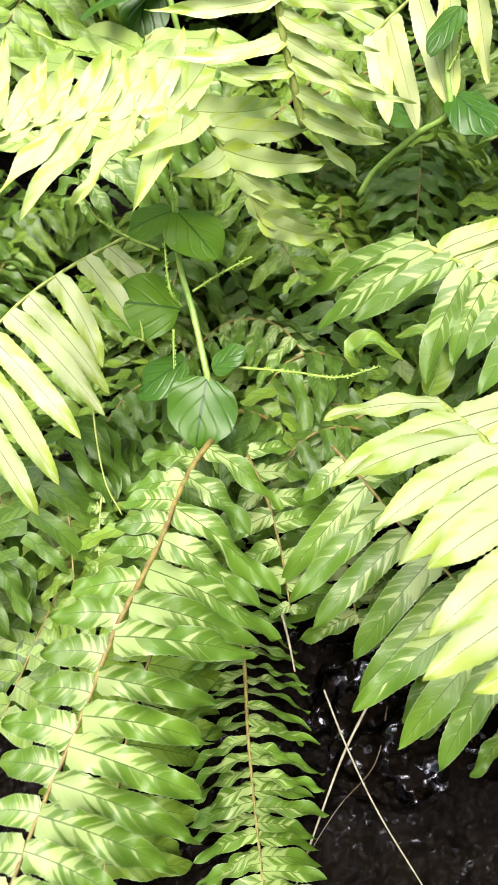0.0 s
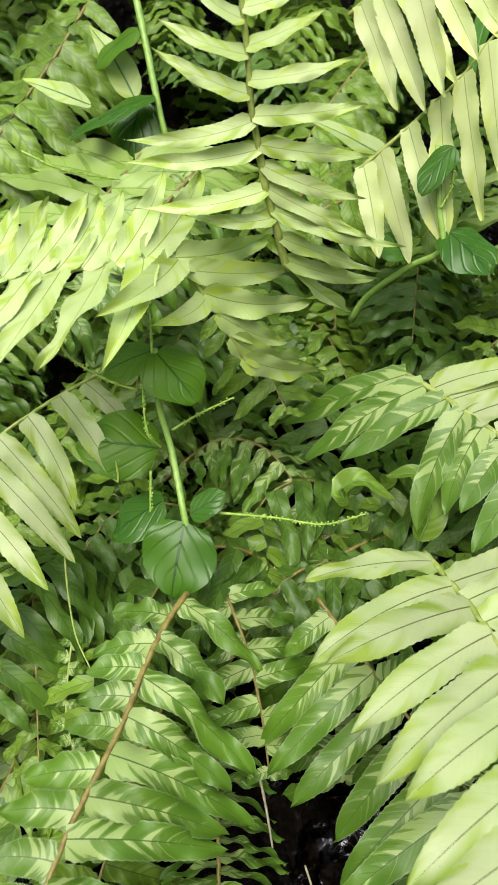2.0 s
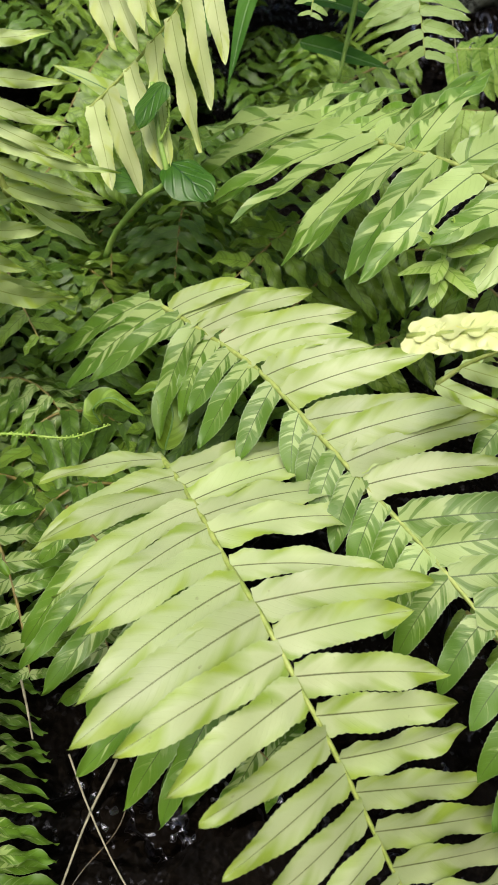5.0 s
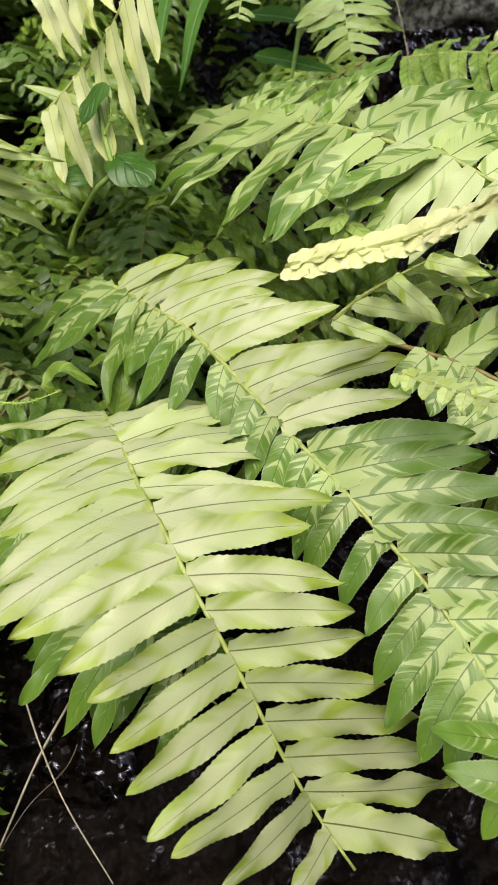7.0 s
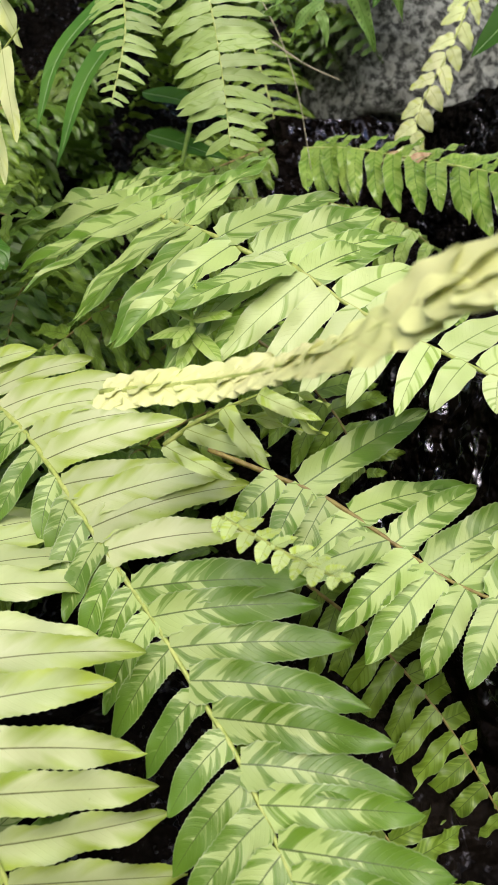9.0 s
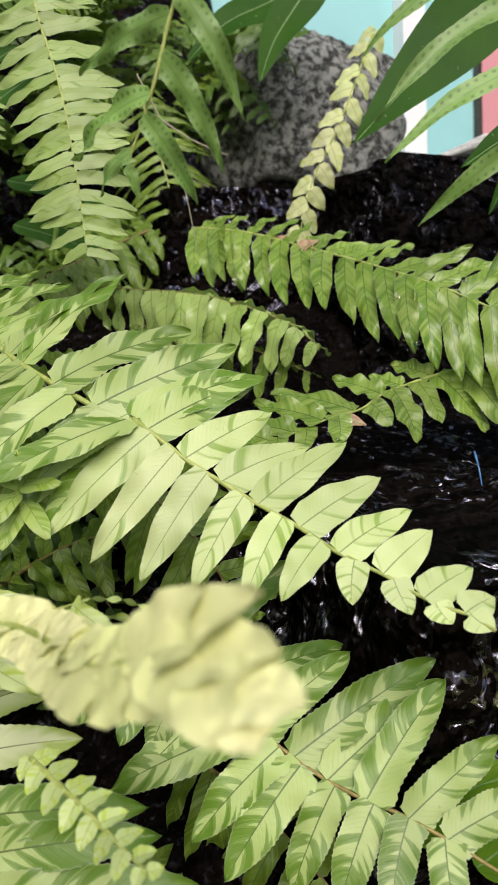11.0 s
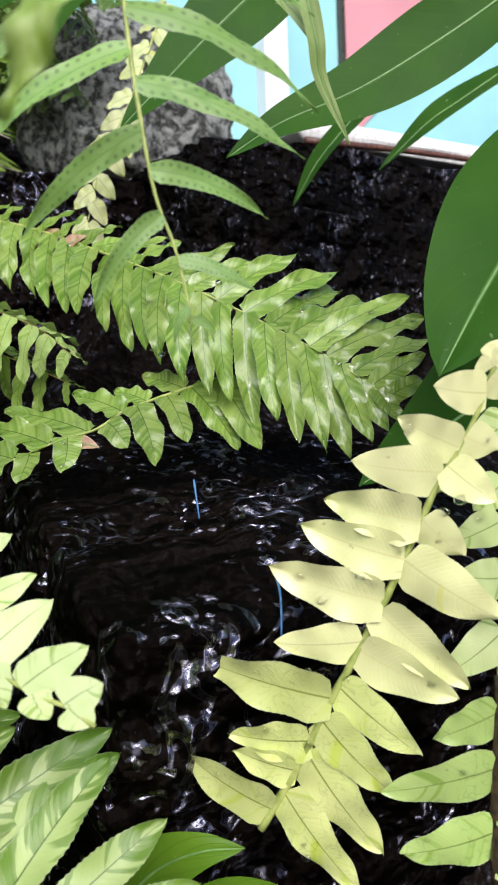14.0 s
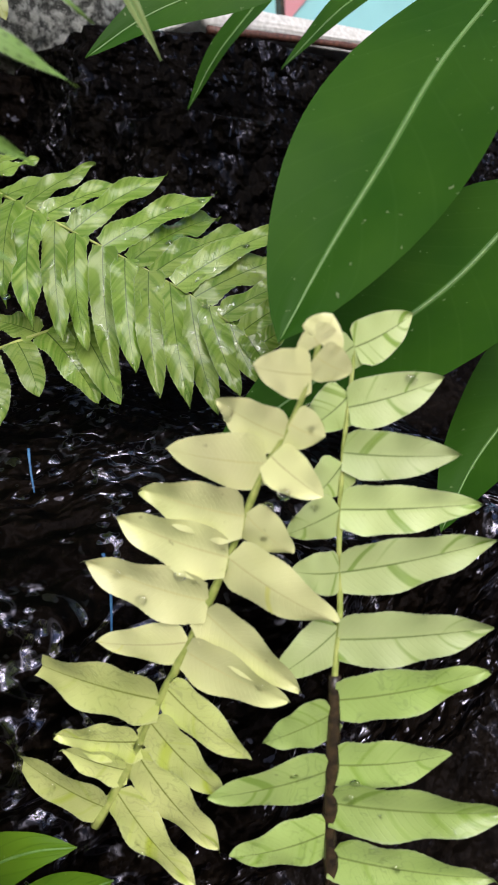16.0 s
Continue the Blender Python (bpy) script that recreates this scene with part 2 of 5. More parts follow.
MATS["brown_rib"] = stalk("brown_hairy_rib", (0.16, 0.11, 0.03), (0.27, 0.22, 0.06))
MATS["green_rib"] = stalk("green_rib", (0.24, 0.30, 0.06), (0.38, 0.42, 0.12))
MATS["dark_rib"] = stalk("dark_wet_rib", (0.02, 0.015, 0.01), (0.06, 0.04, 0.02), 0.25)
MATS["stem"] = stalk("pale_green_stem", (0.22, 0.36, 0.07), (0.30, 0.44, 0.10), 0.35)
MATS["leaf_rib"] = stalk("pale_leaf_rib", (0.10, 0.20, 0.05), (0.14, 0.25, 0.07), 0.4)
MATS["spike"] = stalk("flower_spike_green", (0.22, 0.36, 0.04), (0.36, 0.48, 0.10))
MATS["dry"] = stalk("dry_stalk", (0.24, 0.21, 0.15), (0.38, 0.34, 0.25), 0.7)
MATS["rust"] = stalk("rust_brown_crust", (0.05, 0.02, 0.014), (0.15, 0.06, 0.04), 0.5)
MATS["blue"] = stalk("blue_plastic", (0.03, 0.10, 0.24), (0.06, 0.18, 0.36), 0.25)
MATS["bud"] = stalk("pink_brown_bud", (0.24, 0.13, 0.07), (0.40, 0.29, 0.17), 0.5)


def wet_stone(name, a, b, scale, rough, bump_size, strength=0.9, wet=0.0, crisp=None):
    """Stone; wet: how strongly the water that runs over it in veins and puddles shines."""
    m, t, p, node, link = material(name)
    tc = node("TexCoord")
    n1 = noise_of(t, scale, 6.0, tc.outputs["Object"], rough=0.62)
    n2 = noise_of(t, scale * 5.5, 5.0, tc.outputs["Object"], rough=0.7)
    c = blend(t, ramp(t, n1, 0.35, 0.7) if wet or crisp is None else ramp(t, n1, *crisp), a, b)
    c = blend(t, maths(t, "MULTIPLY", ramp(t, n2, 0.56, 0.7), 0.6), c, tuple(x * 2.2 for x in b))
    link(c, p.inputs["Base Color"])
    height = maths(t, "ADD", n1, maths(t, "MULTIPLY", n2, 0.45))
    if wet:
        flow = node("Mapping")
        flow.inputs["Scale"].default_value = (1.0, 1.0, 0.7)
        link(tc.outputs["Object"], flow.inputs["Vector"])
        swirl = node("TexNoise")
        swirl.inputs["Scale"].default_value, swirl.inputs["Detail"].default_value, swirl.inputs["Distortion"].default_value = scale * 1.6, 2.0, 1.6
        link(flow.outputs[0], swirl.inputs["Vector"])
        thread = maths(t, "SUBTRACT", 1.0, ramp(t, maths(t, "ABSOLUTE", maths(t, "SUBTRACT", swirl.outputs[0], 0.5)), 0.012, 0.05))
        film = maths(t, "MULTIPLY", thread, ramp(t, noise_of(t, scale * 0.7, 3.0, tc.outputs["Object"]), 0.53, 0.60))
        spots = noise_of(t, scale * 9.0, 1.0, tc.outputs["Object"])
        spots = maths(t, "MULTIPLY", ramp(t, spots, 0.60, 0.66), ramp(t, noise_of(t, scale * 1.1, 2.0, tc.outputs["Object"]), 0.46, 0.60))
        film = maths(t, "MAXIMUM", film, spots)
        ripple = noise_of(t, scale * 3.0, 2.0, tc.outputs["Object"], rough=0.4)
        height = maths(t, "ADD", maths(t, "MULTIPLY", height, 0.3), maths(t, "MULTIPLY", ripple, 1.9))
        link(maths(t, "SUBTRACT", 0.5, maths(t, "MULTIPLY", film, 0.5 - rough)), p.inputs["Roughness"])
        link(maths(t, "ADD", 0.012, maths(t, "MULTIPLY", film, wet)), p.inputs["Specular IOR Level"])
        # raised IOR and lilac tint put the bright sky's glints into the stone
        p.inputs["IOR"].default_value = 1.9
        p.inputs["Specular Tint"].default_value = (0.82, 0.79, 1.0, 1)
    else:
        link(maths(t, "ADD", rough, maths(t, "MULTIPLY", n2, 0.25)), p.inputs["Roughness"])
        p.inputs["Specular IOR Level"].default_value = 0.25
    bp = node("Bump")
    bp.inputs["Strength"].default_value, bp.inputs["Distance"].default_value = strength, bump_size
    link(height, bp.inputs["Height"])
    link(bp.outputs[0], p.inputs["Normal"])
    return m


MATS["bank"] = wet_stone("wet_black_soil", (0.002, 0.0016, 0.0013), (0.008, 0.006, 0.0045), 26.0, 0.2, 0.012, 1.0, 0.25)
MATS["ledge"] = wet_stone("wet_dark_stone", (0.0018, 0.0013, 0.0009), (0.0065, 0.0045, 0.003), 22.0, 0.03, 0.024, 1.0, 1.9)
# wet stone again, its shine turned down so the back ledge looks darker
MATS["back"] = wet_stone("dulled_black_stone", (0.0018, 0.0015, 0.0012), (0.008, 0.0065, 0.005), 26.0, 0.12, 0.02, 1.0, 0.6)
MATS["boulder"] = wet_stone("rough_grey_stone", (0.05, 0.052, 0.047), (0.42, 0.43, 0.40), 120.0, 0.6, 0.012, crisp=(0.44, 0.58))
MATS["cap"] = stalk("rough_cement", (0.50, 0.49, 0.47), (0.68, 0.67, 0.65), 0.85)


def paint(name, a):
    m, t, p, node, link = material(name)
    geo = node("NewGeometry")
    n1 = noise_of(t, 6.0, 4.0, geo.outputs["Position"])
    link(blend(t, ramp(t, n1, 0.3, 0.75), a, tuple(x * 0.82 for x in a)), p.inputs["Base Color"])
    p.inputs["Roughness"].default_value = 0.45
    return m


m, t, p, node, link = material("clear_water")
p.inputs["Base Color"].default_value = (1, 1, 1, 1)
p.inputs["Roughness"].default_value, p.inputs["IOR"].default_value, p.inputs["Transmission Weight"].default_value = 0.0, 1.33, 1.0
MATS["water"] = m
MATS["turquoise"] = paint("turquoise_paint", (0.30, 0.60, 0.62))
MATS["pink"] = paint("pink_paint", (0.62, 0.27, 0.30))
MATS["white"] = paint("white_paint", (0.8, 0.82, 0.84))


# ---- building blocks ----
def part(name, bm, mat, parent=None, label=""):
    me = bpy.data.meshes.new(name)
    bm.to_mesh(me)
    bm.free()
    for f in me.polygons:
        f.use_smooth = True
    me.materials.append(MATS[mat])
    ob = new(name, me)
    ob.parent = parent
    if label:
        ob["label"] = label
    return ob


def smooth_line(points, n):
    """n + 1 places and ways, evenly spaced along a smooth curve through the points."""
    p = [Vector(q) for q in points]
    p = [2 * p[0] - p[1]] + p + [2 * p[-1] - p[-2]]
    fine = []
    for i in range(1, len(p) - 2):
        a, b, c, d = p[i - 1 : i + 3]
        for k in range(24):
            s = k / 24
            fine.append(0.5 * (2 * b + (c - a) * s + (2 * a - 5 * b + 4 * c - d) * s * s + (3 * b - a - 3 * c + d) * s**3))
    fine.append(p[-2])
    far = [0.0]
    for a, b in zip(fine, fine[1:]):
        far.append(far[-1] + (b - a).length)
    out, j = [], 0
    for i in range(n + 1):
        want = far[-1] * i / n
        while j < len(far) - 2 and far[j + 1] < want:
            j += 1
        s = (want - far[j]) / max(far[j + 1] - far[j], 1e-9)
        out.append((fine[j].lerp(fine[j + 1], s), (fine[j + 1] - fine[j]).normalized()))
    return out, far[-1]


def tube(bm, line, r0, r1, sides=6, rough=0.0):
    rings = []
    up = Vector((0.13, 0.31, 0.94))
    for i, (q, d) in enumerate(line):
        x = d.cross(up).normalized()
        y = x.cross(d)
        r = r0 + (r1 - r0) * i / max(len(line) - 1, 1)
        r *= 1 + rough * random.uniform(-1, 1)
        rings.append([bm.verts.new(q + r * (math.cos(a) * x + math.sin(a) * y)) for a in (2 * math.pi * k / sides for k in range(sides))])
    for a, b in zip(rings, rings[1:]):
        for k in range(sides):
            bm.faces.new((a[k], a[(k + 1) % sides], b[(k + 1) % sides], b[k]))
    bm.faces.new(rings[0][::-1])
    bm.faces.new(rings[-1])


def blade_mesh(name, mat, outline, steps, half, bend, wave, waves, cup, teeth, turn, seed, mirror=1):
    """A leaf of length 1 along x with half width `half`. outline(u) gives the width on (the tip's side, the base's side)."""
    rnd = random.Random(seed)
    ph1, ph2 = rnd.uniform(0, 6.28), rnd.uniform(0, 6.28)
    vs = (-1.0, -0.62, -0.25, 0.0, 0.25, 0.62, 1.0)
    verts, uvs, faces = [], [], []
    for i in range(steps + 1):
        u = i / steps
        a = bend * u
        cx = (math.sin(a) / bend if abs(bend) > 1e-3 else u)
        cz = -(1 - math.cos(a)) / bend if abs(bend) > 1e-3 else 0.0
        sway = turn * u * u
        for v in vs:
            w = half * outline(u)[0 if v > 0 else 1]
            if abs(v) == 1.0 and i % 2:
                w *= 1 - teeth
            rise = cup * half * (0.4 * v * v + 0.6 * abs(v)) + wave * half * (v * abs(v)) * math.sin(waves * 6.28 * u + (ph1 if v > 0 else ph2)) * min(1, 5 * u)
            slack = 1 - 0.12 * abs(v) * wave
            x, y, z = cx - rise * math.sin(a) * -1, (v * w * slack + sway), cz + rise * math.cos(a)
            x += 0.10 * half * (v if v > 0 else 0)
            verts.append((x, y * mirror, z))
            uvs.append((u, 0.5 + 0.5 * v))
    k = len(vs)
    for i in range(steps):
        for j in range(k - 1):
            q = (i * k + j, (i + 1) * k + j, (i + 1) * k + j + 1, i * k + j + 1)
            faces.append(q if mirror > 0 else q[::-1])
    me = bpy.data.meshes.new(name)
    me.from_pydata(verts, [], faces)
    layer = me.uv_layers.new(name="UVMap")
    for loop in me.loops:
        layer.data[loop.index].uv = uvs[loop.vertex_index]
    for f in me.polygons:
        f.use_smooth = True
    me.materials.append(MATS[mat])
    return me


def long_pinna(u):
    """Broad at the base with an ear towards the frond's tip, even, then drawn in to a point."""
    body = max(0.0, 1 - max(0.0, (u - 0.45) / 0.55) ** 2.0) ** 0.76 * min(1.0, 0.80 + 2.0 * u)
    ear = 0.24 * math.exp(-((u - 0.05) / 0.06) ** 2)
    return max(body, 0.015) + ear, max(body, 0.015) * (1.0 if u > 0.06 else 0.85)


def slim_pinna(u):
    body = (1 - max(0.0, (u - 0.3) / 0.7) ** 1.9) * min(1.0, 0.55 + 4 * u)
    return max(body, 0.015) + 0.3 * math.exp(-((u - 0.05) / 0.05) ** 2), max(body, 0.015)


def oval_pinna(u):
    """Egg-shaped, broadest near the rib, with a short point."""
    body = max(0.0, 1 - max(0.0, (u - 0.22) / 0.78) ** 2.0) ** 0.80 * min(1.0, 0.70 + 1.8 * u)
    return max(body, 0.015) + 0.14 * math.exp(-((u - 0.07) / 0.08) ** 2), max(body, 0.015)


DROPS = []
OUTLINES = {"long": long_pinna, "slim": slim_pinna, "oval": oval_pinna}
PINNAE = {}


def pinna_mesh(style, mat, ratio, bend, wave, side, k, steps=28, sickle=None):
    key = (style, mat, ratio, bend, wave, side, k, steps, sickle)
    if key not in PINNAE:
        rnd = random.Random(str(key))
        curve = rnd.uniform(0.14, 0.28) if style == "slim" else rnd.uniform(0.0, 0.08)
        if sickle is not None:
            curve = sickle * rnd.uniform(0.5, 1.5)
        PINNAE[key] = blade_mesh("pinna", mat, OUTLINES[style], steps, ratio / 2, radians(bend) * rnd.uniform(0.6, 1.3), wave * rnd.uniform(0.7, 1.3), rnd.uniform(1.6, 2.6),
                                 rnd.uniform(-0.10, 0.28), 0.055 if style != "oval" else 0.02, curve, rnd.random(), side)
    return PINNAE[key]


def filled(row):
    """The pinnae (place along the rib, lean, length in mm) of one side, with those added that others hide."""
    row = sorted(q for q in row if -66 < q[1] < 75)
    pitch = float(np.median([b[0] - a[0] for a, b in zip(row, row[1:])]))
    out = row[:1]
    for b in row[1:]:
        a = out[-1]
        n = max(1, round((b[0] - a[0]) / pitch))
        out += [tuple(p + (q - p) * k / n for p, q in zip(a, b)) for k in range(1, n + 1)]
    return out


def frond(points, facing, length, gap, mat="variegated", style="long", ratio=0.22, fold=(10, 10), lean=18, bend=35, wave=0.45,
          profile=(0.5, 0.9, 1.0, 0.8, 0.3), rib="brown_rib", thick=0.0011, label="", bare=0.0, uneven=1.0, group="fern fronds", seed=None, heap_up=None, twist=0, drops=0.0, oval_from=2.0, low_mat=None, low_to=0.0, low_rib=None, low_side=0,
          left=(), right=(), broad=0, sickle=0.07):
    """A fern frond: a rib through the points, base first, and pinnae on both its sides. facing: the way its upper face looks.
    fold: degrees by which the pinnae of its (tip-wards) left and right hang away from that face.
    left, right: the pinnae one by one, where they can be told apart, as (place along the rib, lean, length in mm); broad: their width in mm."""
    rnd = random.Random(round(1e4 * sum(map(sum, points))) if seed is None else seed)
    base = Vector(points[0])
    local = [Vector(q) - base for q in points]
    line, total = smooth_line(local, 40)
    thing = None
    if heap_up is None:
        thing = new("fern_frond")
        thing.location = base
        bm = bmesh.new()
        tube(bm, line, thick, thick * 0.4, 6, 0.12)
        part("rib", bm, rib, thing)
        if low_rib:
            bm = bmesh.new()
            tube(bm, line[: int(40 * low_to) + 1], thick * 1.7, thick * 1.25, 8, 0.15)
            part("rib_base", bm, low_rib, thing, "dark wet base of the rib")
    nodes, _ = smooth_line(local, 400)
    up0 = Vector(facing).normalized()
    pinnae = []
    if left or right:
        for side, row in ((1, left), (-1, right)):
            if not row:
                continue
            row = filled(row)
            most = max(q[2] for q in row)
            for s, tilt, long in row:
                wide = 0.001 * broad / ratio * (0.35 + 0.65 * (long / most) ** 0.5) * rnd.uniform(0.93, 1.07)
                pinnae.append((side, s, radians(tilt - 40 * sickle + uneven * rnd.uniform(-2, 2)), 0.00105 * long, wide, radians(fold[0 if side > 0 else 1] - 0.4 * bend + uneven * rnd.uniform(-7, 7))))
    else:
        count = max(int(total * (1 - bare) / gap), 2)
        for i in range(count + 1):
            for side in (1, -1):
                s = bare + (1 - bare) * min(max((i + (0.25 if side > 0 else -0.2) + rnd.uniform(-0.12, 0.12) * uneven) / count, 0), 1)
                at = (s - bare) / (1 - bare)
                long = length * float(np.interp(at, (0, 0.15, 0.5, 0.85, 1), profile)) * (1 + uneven * rnd.uniform(-0.07, 0.07))
                hang = radians(fold[0 if side > 0 else 1] + uneven * rnd.uniform(-9, 9))
                tilt = radians(lean + uneven * rnd.uniform(-7, 7) + 25 * max(0, at - 0.7))
                wide = long * (0.5 + 0.5 * length / max(long, 0.35 * length)) if style == "oval" else long ** 0.6 * length ** 0.4
                pinnae.append((side, s, tilt, long, wide, hang))
    for side, s, tilt, long, wide, hang in pinnae:
        at = (s - bare) / (1 - bare)
        q, way = nodes[min(int(s * 400), 400)]
        face = (up0 - up0.dot(way) * way).normalized()
        out = way.cross(face) * -side
        x = (out * math.cos(hang) - face * math.sin(hang)) * math.cos(tilt) + way * math.sin(tilt)
        y = (way - way.dot(x) * x).normalized()
        z = x.cross(y) * -side
        y = z.cross(x)
        roll = radians((0.6 if broad else 1.0) * uneven * rnd.uniform(-14, 14) - side * twist)
        y, z = y * math.cos(roll) + z * math.sin(roll), z * math.cos(roll) - y * math.sin(roll)
        skin = low_mat if low_mat and side != -low_side and at + rnd.uniform(-0.08, 0.08) < low_to else mat
        me = pinna_mesh(*(("oval", skin, ratio if broad else ratio * 1.35) if at > oval_from else (style, skin, ratio)), bend, wave, -side, rnd.randrange(5), 10 if heap_up is not None else 40 if broad else 28, sickle if broad else None)
        m = Matrix((x, y, z)).transposed().to_4x4()
        m.translation = q + z * thick * 0.5
        m = m @ Matrix.Diagonal((long, wide, long, 1))
        if heap_up is not None:
            heap_up.setdefault(mat, []).append((me, Matrix.Translation(base) @ m))
            continue
        if rnd.random() < drops:
            for _ in range(rnd.randrange(1, 4)):
                v = me.vertices[rnd.randrange(len(me.vertices))].co
                DROPS.append(((Matrix.Translation(base) @ m) @ v, z.copy(), rnd.uniform(0.0005, 0.0018)))
        ob = new("pinna", me)
        ob.parent = thing
        ob.matrix_basis = m
    if heap_up is not None:
        return None
    return tagged(thing, label or "variegated green fern frond arching out of the bank", "fern frond", group)


def broad_leaf(points, facing, width, mat="broad", label="", bend_in=0.10, wave=0.10, tip=0.6, name="broad_leaf", stem=0.0, category="leaf", group=""):
    """A smooth leaf along a curve, base first."""
    base = Vector(points[0])
    thing = new(name)
    thing.location = base
    line, total = smooth_line([Vector(q) - base for q in points], 36)
    up0 = Vector(facing).normalized()
    verts, uvs, faces = [], [], []
    vs = (-1, -0.75, -0.5, -0.25, -0.04, 0.04, 0.25, 0.5, 0.75, 1)
    rnd = random.Random(round(1e4 * (base.x + base.y + base.z)))
    ph = rnd.uniform(0, 6)
    for i, (q, way) in enumerate(line):
        u = i / 36
        s = max(0.0, (u - stem) / (1 - stem))
        w = width / 2 * (max(math.sin(math.pi * s ** tip), 0.0) ** 0.8 if s > 0 else 0)
        w = max(w, 0.0012 * (1 - u) + 0.0002)
        face = (up0 - up0.dot(way) * way).normalized()
        out = way.cross(face)
        for v in vs:
            lift = bend_in * w * abs(v) ** 1.6 + wave * w * v * abs(v) * math.sin(9 * u + ph + (2 if v > 0 else 0))
            rim = 0.0006 if abs(v) < 0.1 else 0.0
            verts.append(q + out * v * w + face * (lift - rim))
            uvs.append((u, 0.5 + 0.5 * v))
    k = len(vs)
    for i in range(36):
        for j in range(k - 1):
            faces.append((i * k + j, i * k + j + 1, (i + 1) * k + j + 1, (i + 1) * k + j))
    me = bpy.data.meshes.new("blade")
    me.from_pydata(verts, [], faces)
    layer = me.uv_layers.new(name="UVMap")
    for loop in me.loops:
        layer.data[loop.index].uv = uvs[loop.vertex_index]
    for f in me.polygons:
        f.use_smooth = True
    me.materials.append(MATS[mat])
    blade = new("blade", me)
    blade.parent = thing
    bm = bmesh.new()
    tube(bm, [(q - (up0 - up0.dot(d) * d).normalized() * 0.0006, d) for q, d in line], width * 0.012 + 0.0004, 0.0003, 6)
    part("midrib", bm, "leaf_rib", thing)
    return tagged(thing, label or "smooth dark green broad leaf beside the ferns", category, group)


def joined(name, mat, pieces, label, category):
    """One object of kind stuff out of many small meshes."""
    verts, faces, uvs, n = [], [], [], 0
    for me, m in pieces:
        co = np.empty(len(me.vertices) * 3, np.float32)
        me.vertices.foreach_get("co", co)
        rot = np.array(m.to_3x3())
        verts.append(co.reshape(-1, 3) @ rot.T + np.array(m.translation))
        faces.extend([tuple(v + n for v in p.vertices) for p in me.polygons])
        uv = np.empty(len(me.loops) * 2, np.float32)
        me.uv_layers[0].data.foreach_get("uv", uv)
        uvs.append(uv)
        n += len(me.vertices)
    me = bpy.data.meshes.new(name)
    me.from_pydata(np.concatenate(verts).tolist(), [], faces)
    me.uv_layers.new(name="UVMap").data.foreach_set("uv", np.concatenate(uvs))
    me.polygons.foreach_set("use_smooth", [True] * len(me.polygons))
    me.materials.append(MATS[mat])
    return tagged(new(name, me), label, category, kind="stuff")


def heart_outline(u):
    w = math.sqrt(max(0.0, 1 - ((u - 0.40) / 0.62) ** 2)) if u > 0.40 else math.sqrt(max(0.0, 1 - ((0.40 - u) / 0.47) ** 2))
    w *= 1 - 0.35 * max(0.0, u - 0.7) / 0.3
    return max(w, 0.01), max(w, 0.01)


def small_plant(stem, leaves, spikes, label, thick=0.0016):
    """A fleshy small plant: stem points; leaves as (base, tip, face, width ratio, material); spikes as point lists."""
    base = Vector(stem[0])
    thing = new("small_plant")
    thing.location = base
    bm = bmesh.new()
    tube(bm, smooth_line([Vector(q) - base for q in stem], 30)[0], thick, thick * 0.7, 8, 0.05)
    part("stem", bm, "stem", thing)
    for n, (a, b, face, ratio, mat) in enumerate(leaves):
        a, b = Vector(a) - base, Vector(b) - base
        x = b - a
        long = x.length
        x.normalize()
        z = Vector(face)
        z = (z - z.dot(x) * x).normalized()
        y = z.cross(x)
        me = blade_mesh("leaf", mat, heart_outline, 22, ratio / 2, 0.35, 0.12, 1.3, -0.12, 0.0, 0.02, n + 3)
        ob = new("leaf", me)
        ob.parent = thing
        m = Matrix((x, y, z)).transposed().to_4x4()
        m.translation = a
        ob.matrix_basis = m @ Matrix.Diagonal((long, long, long, 1))
    for pts in spikes:
        line, total = smooth_line([Vector(q) - base for q in pts], 30)
        bm = bmesh.new()
        tube(bm, line, 0.0007, 0.0004, 6)
        for k in range(int(total / 0.0011)):
            q, d = line[min(6 + int(k * 25 / max(total / 0.0011, 1)), 30)]
            side = Vector((random.uniform(-1, 1), random.uniform(-1, 1), random.uniform(-1, 1))).cross(d).normalized()
            bmesh.ops.create_icosphere(bm, subdivisions=1, radius=0.0005, matrix=Matrix.Translation(q + side * 0.0009 + d * random.uniform(-0.001, 0.001)))
        part("flower_spike", bm, "spike", thing)
    return tagged(thing, label, "plant")


def dry_stalk(points, thick, label, mat="dry", name="dry_stalk"):
    base = Vector(points[0])
    bm = bmesh.new()
    tube(bm, smooth_line([Vector(q) - base for q in points], 24)[0], thick, thick * 0.6, 6, 0.1)
    ob = part(name, bm, mat)
    ob.location = base
    return tagged(ob, label, "stalk")


# ---- the bank and the stones ----
def bank_height(x, y):
    slope = 0.30 + 0.75 * (y - 0.30) + 0.35 * (x - 0.15)
    if y < 0.30:
        slope -= 1.9 * (0.30 - y)
    cap = 0.72 + max(0.0, 0.42 - x) * 1.2
    hill = min(3.2 * max(0.0, y - 0.84), 1.1) * min(1.0, max(0.0, (0.74 - x) / 0.12))
    return max(min(slope, cap) + hill, 0.0)


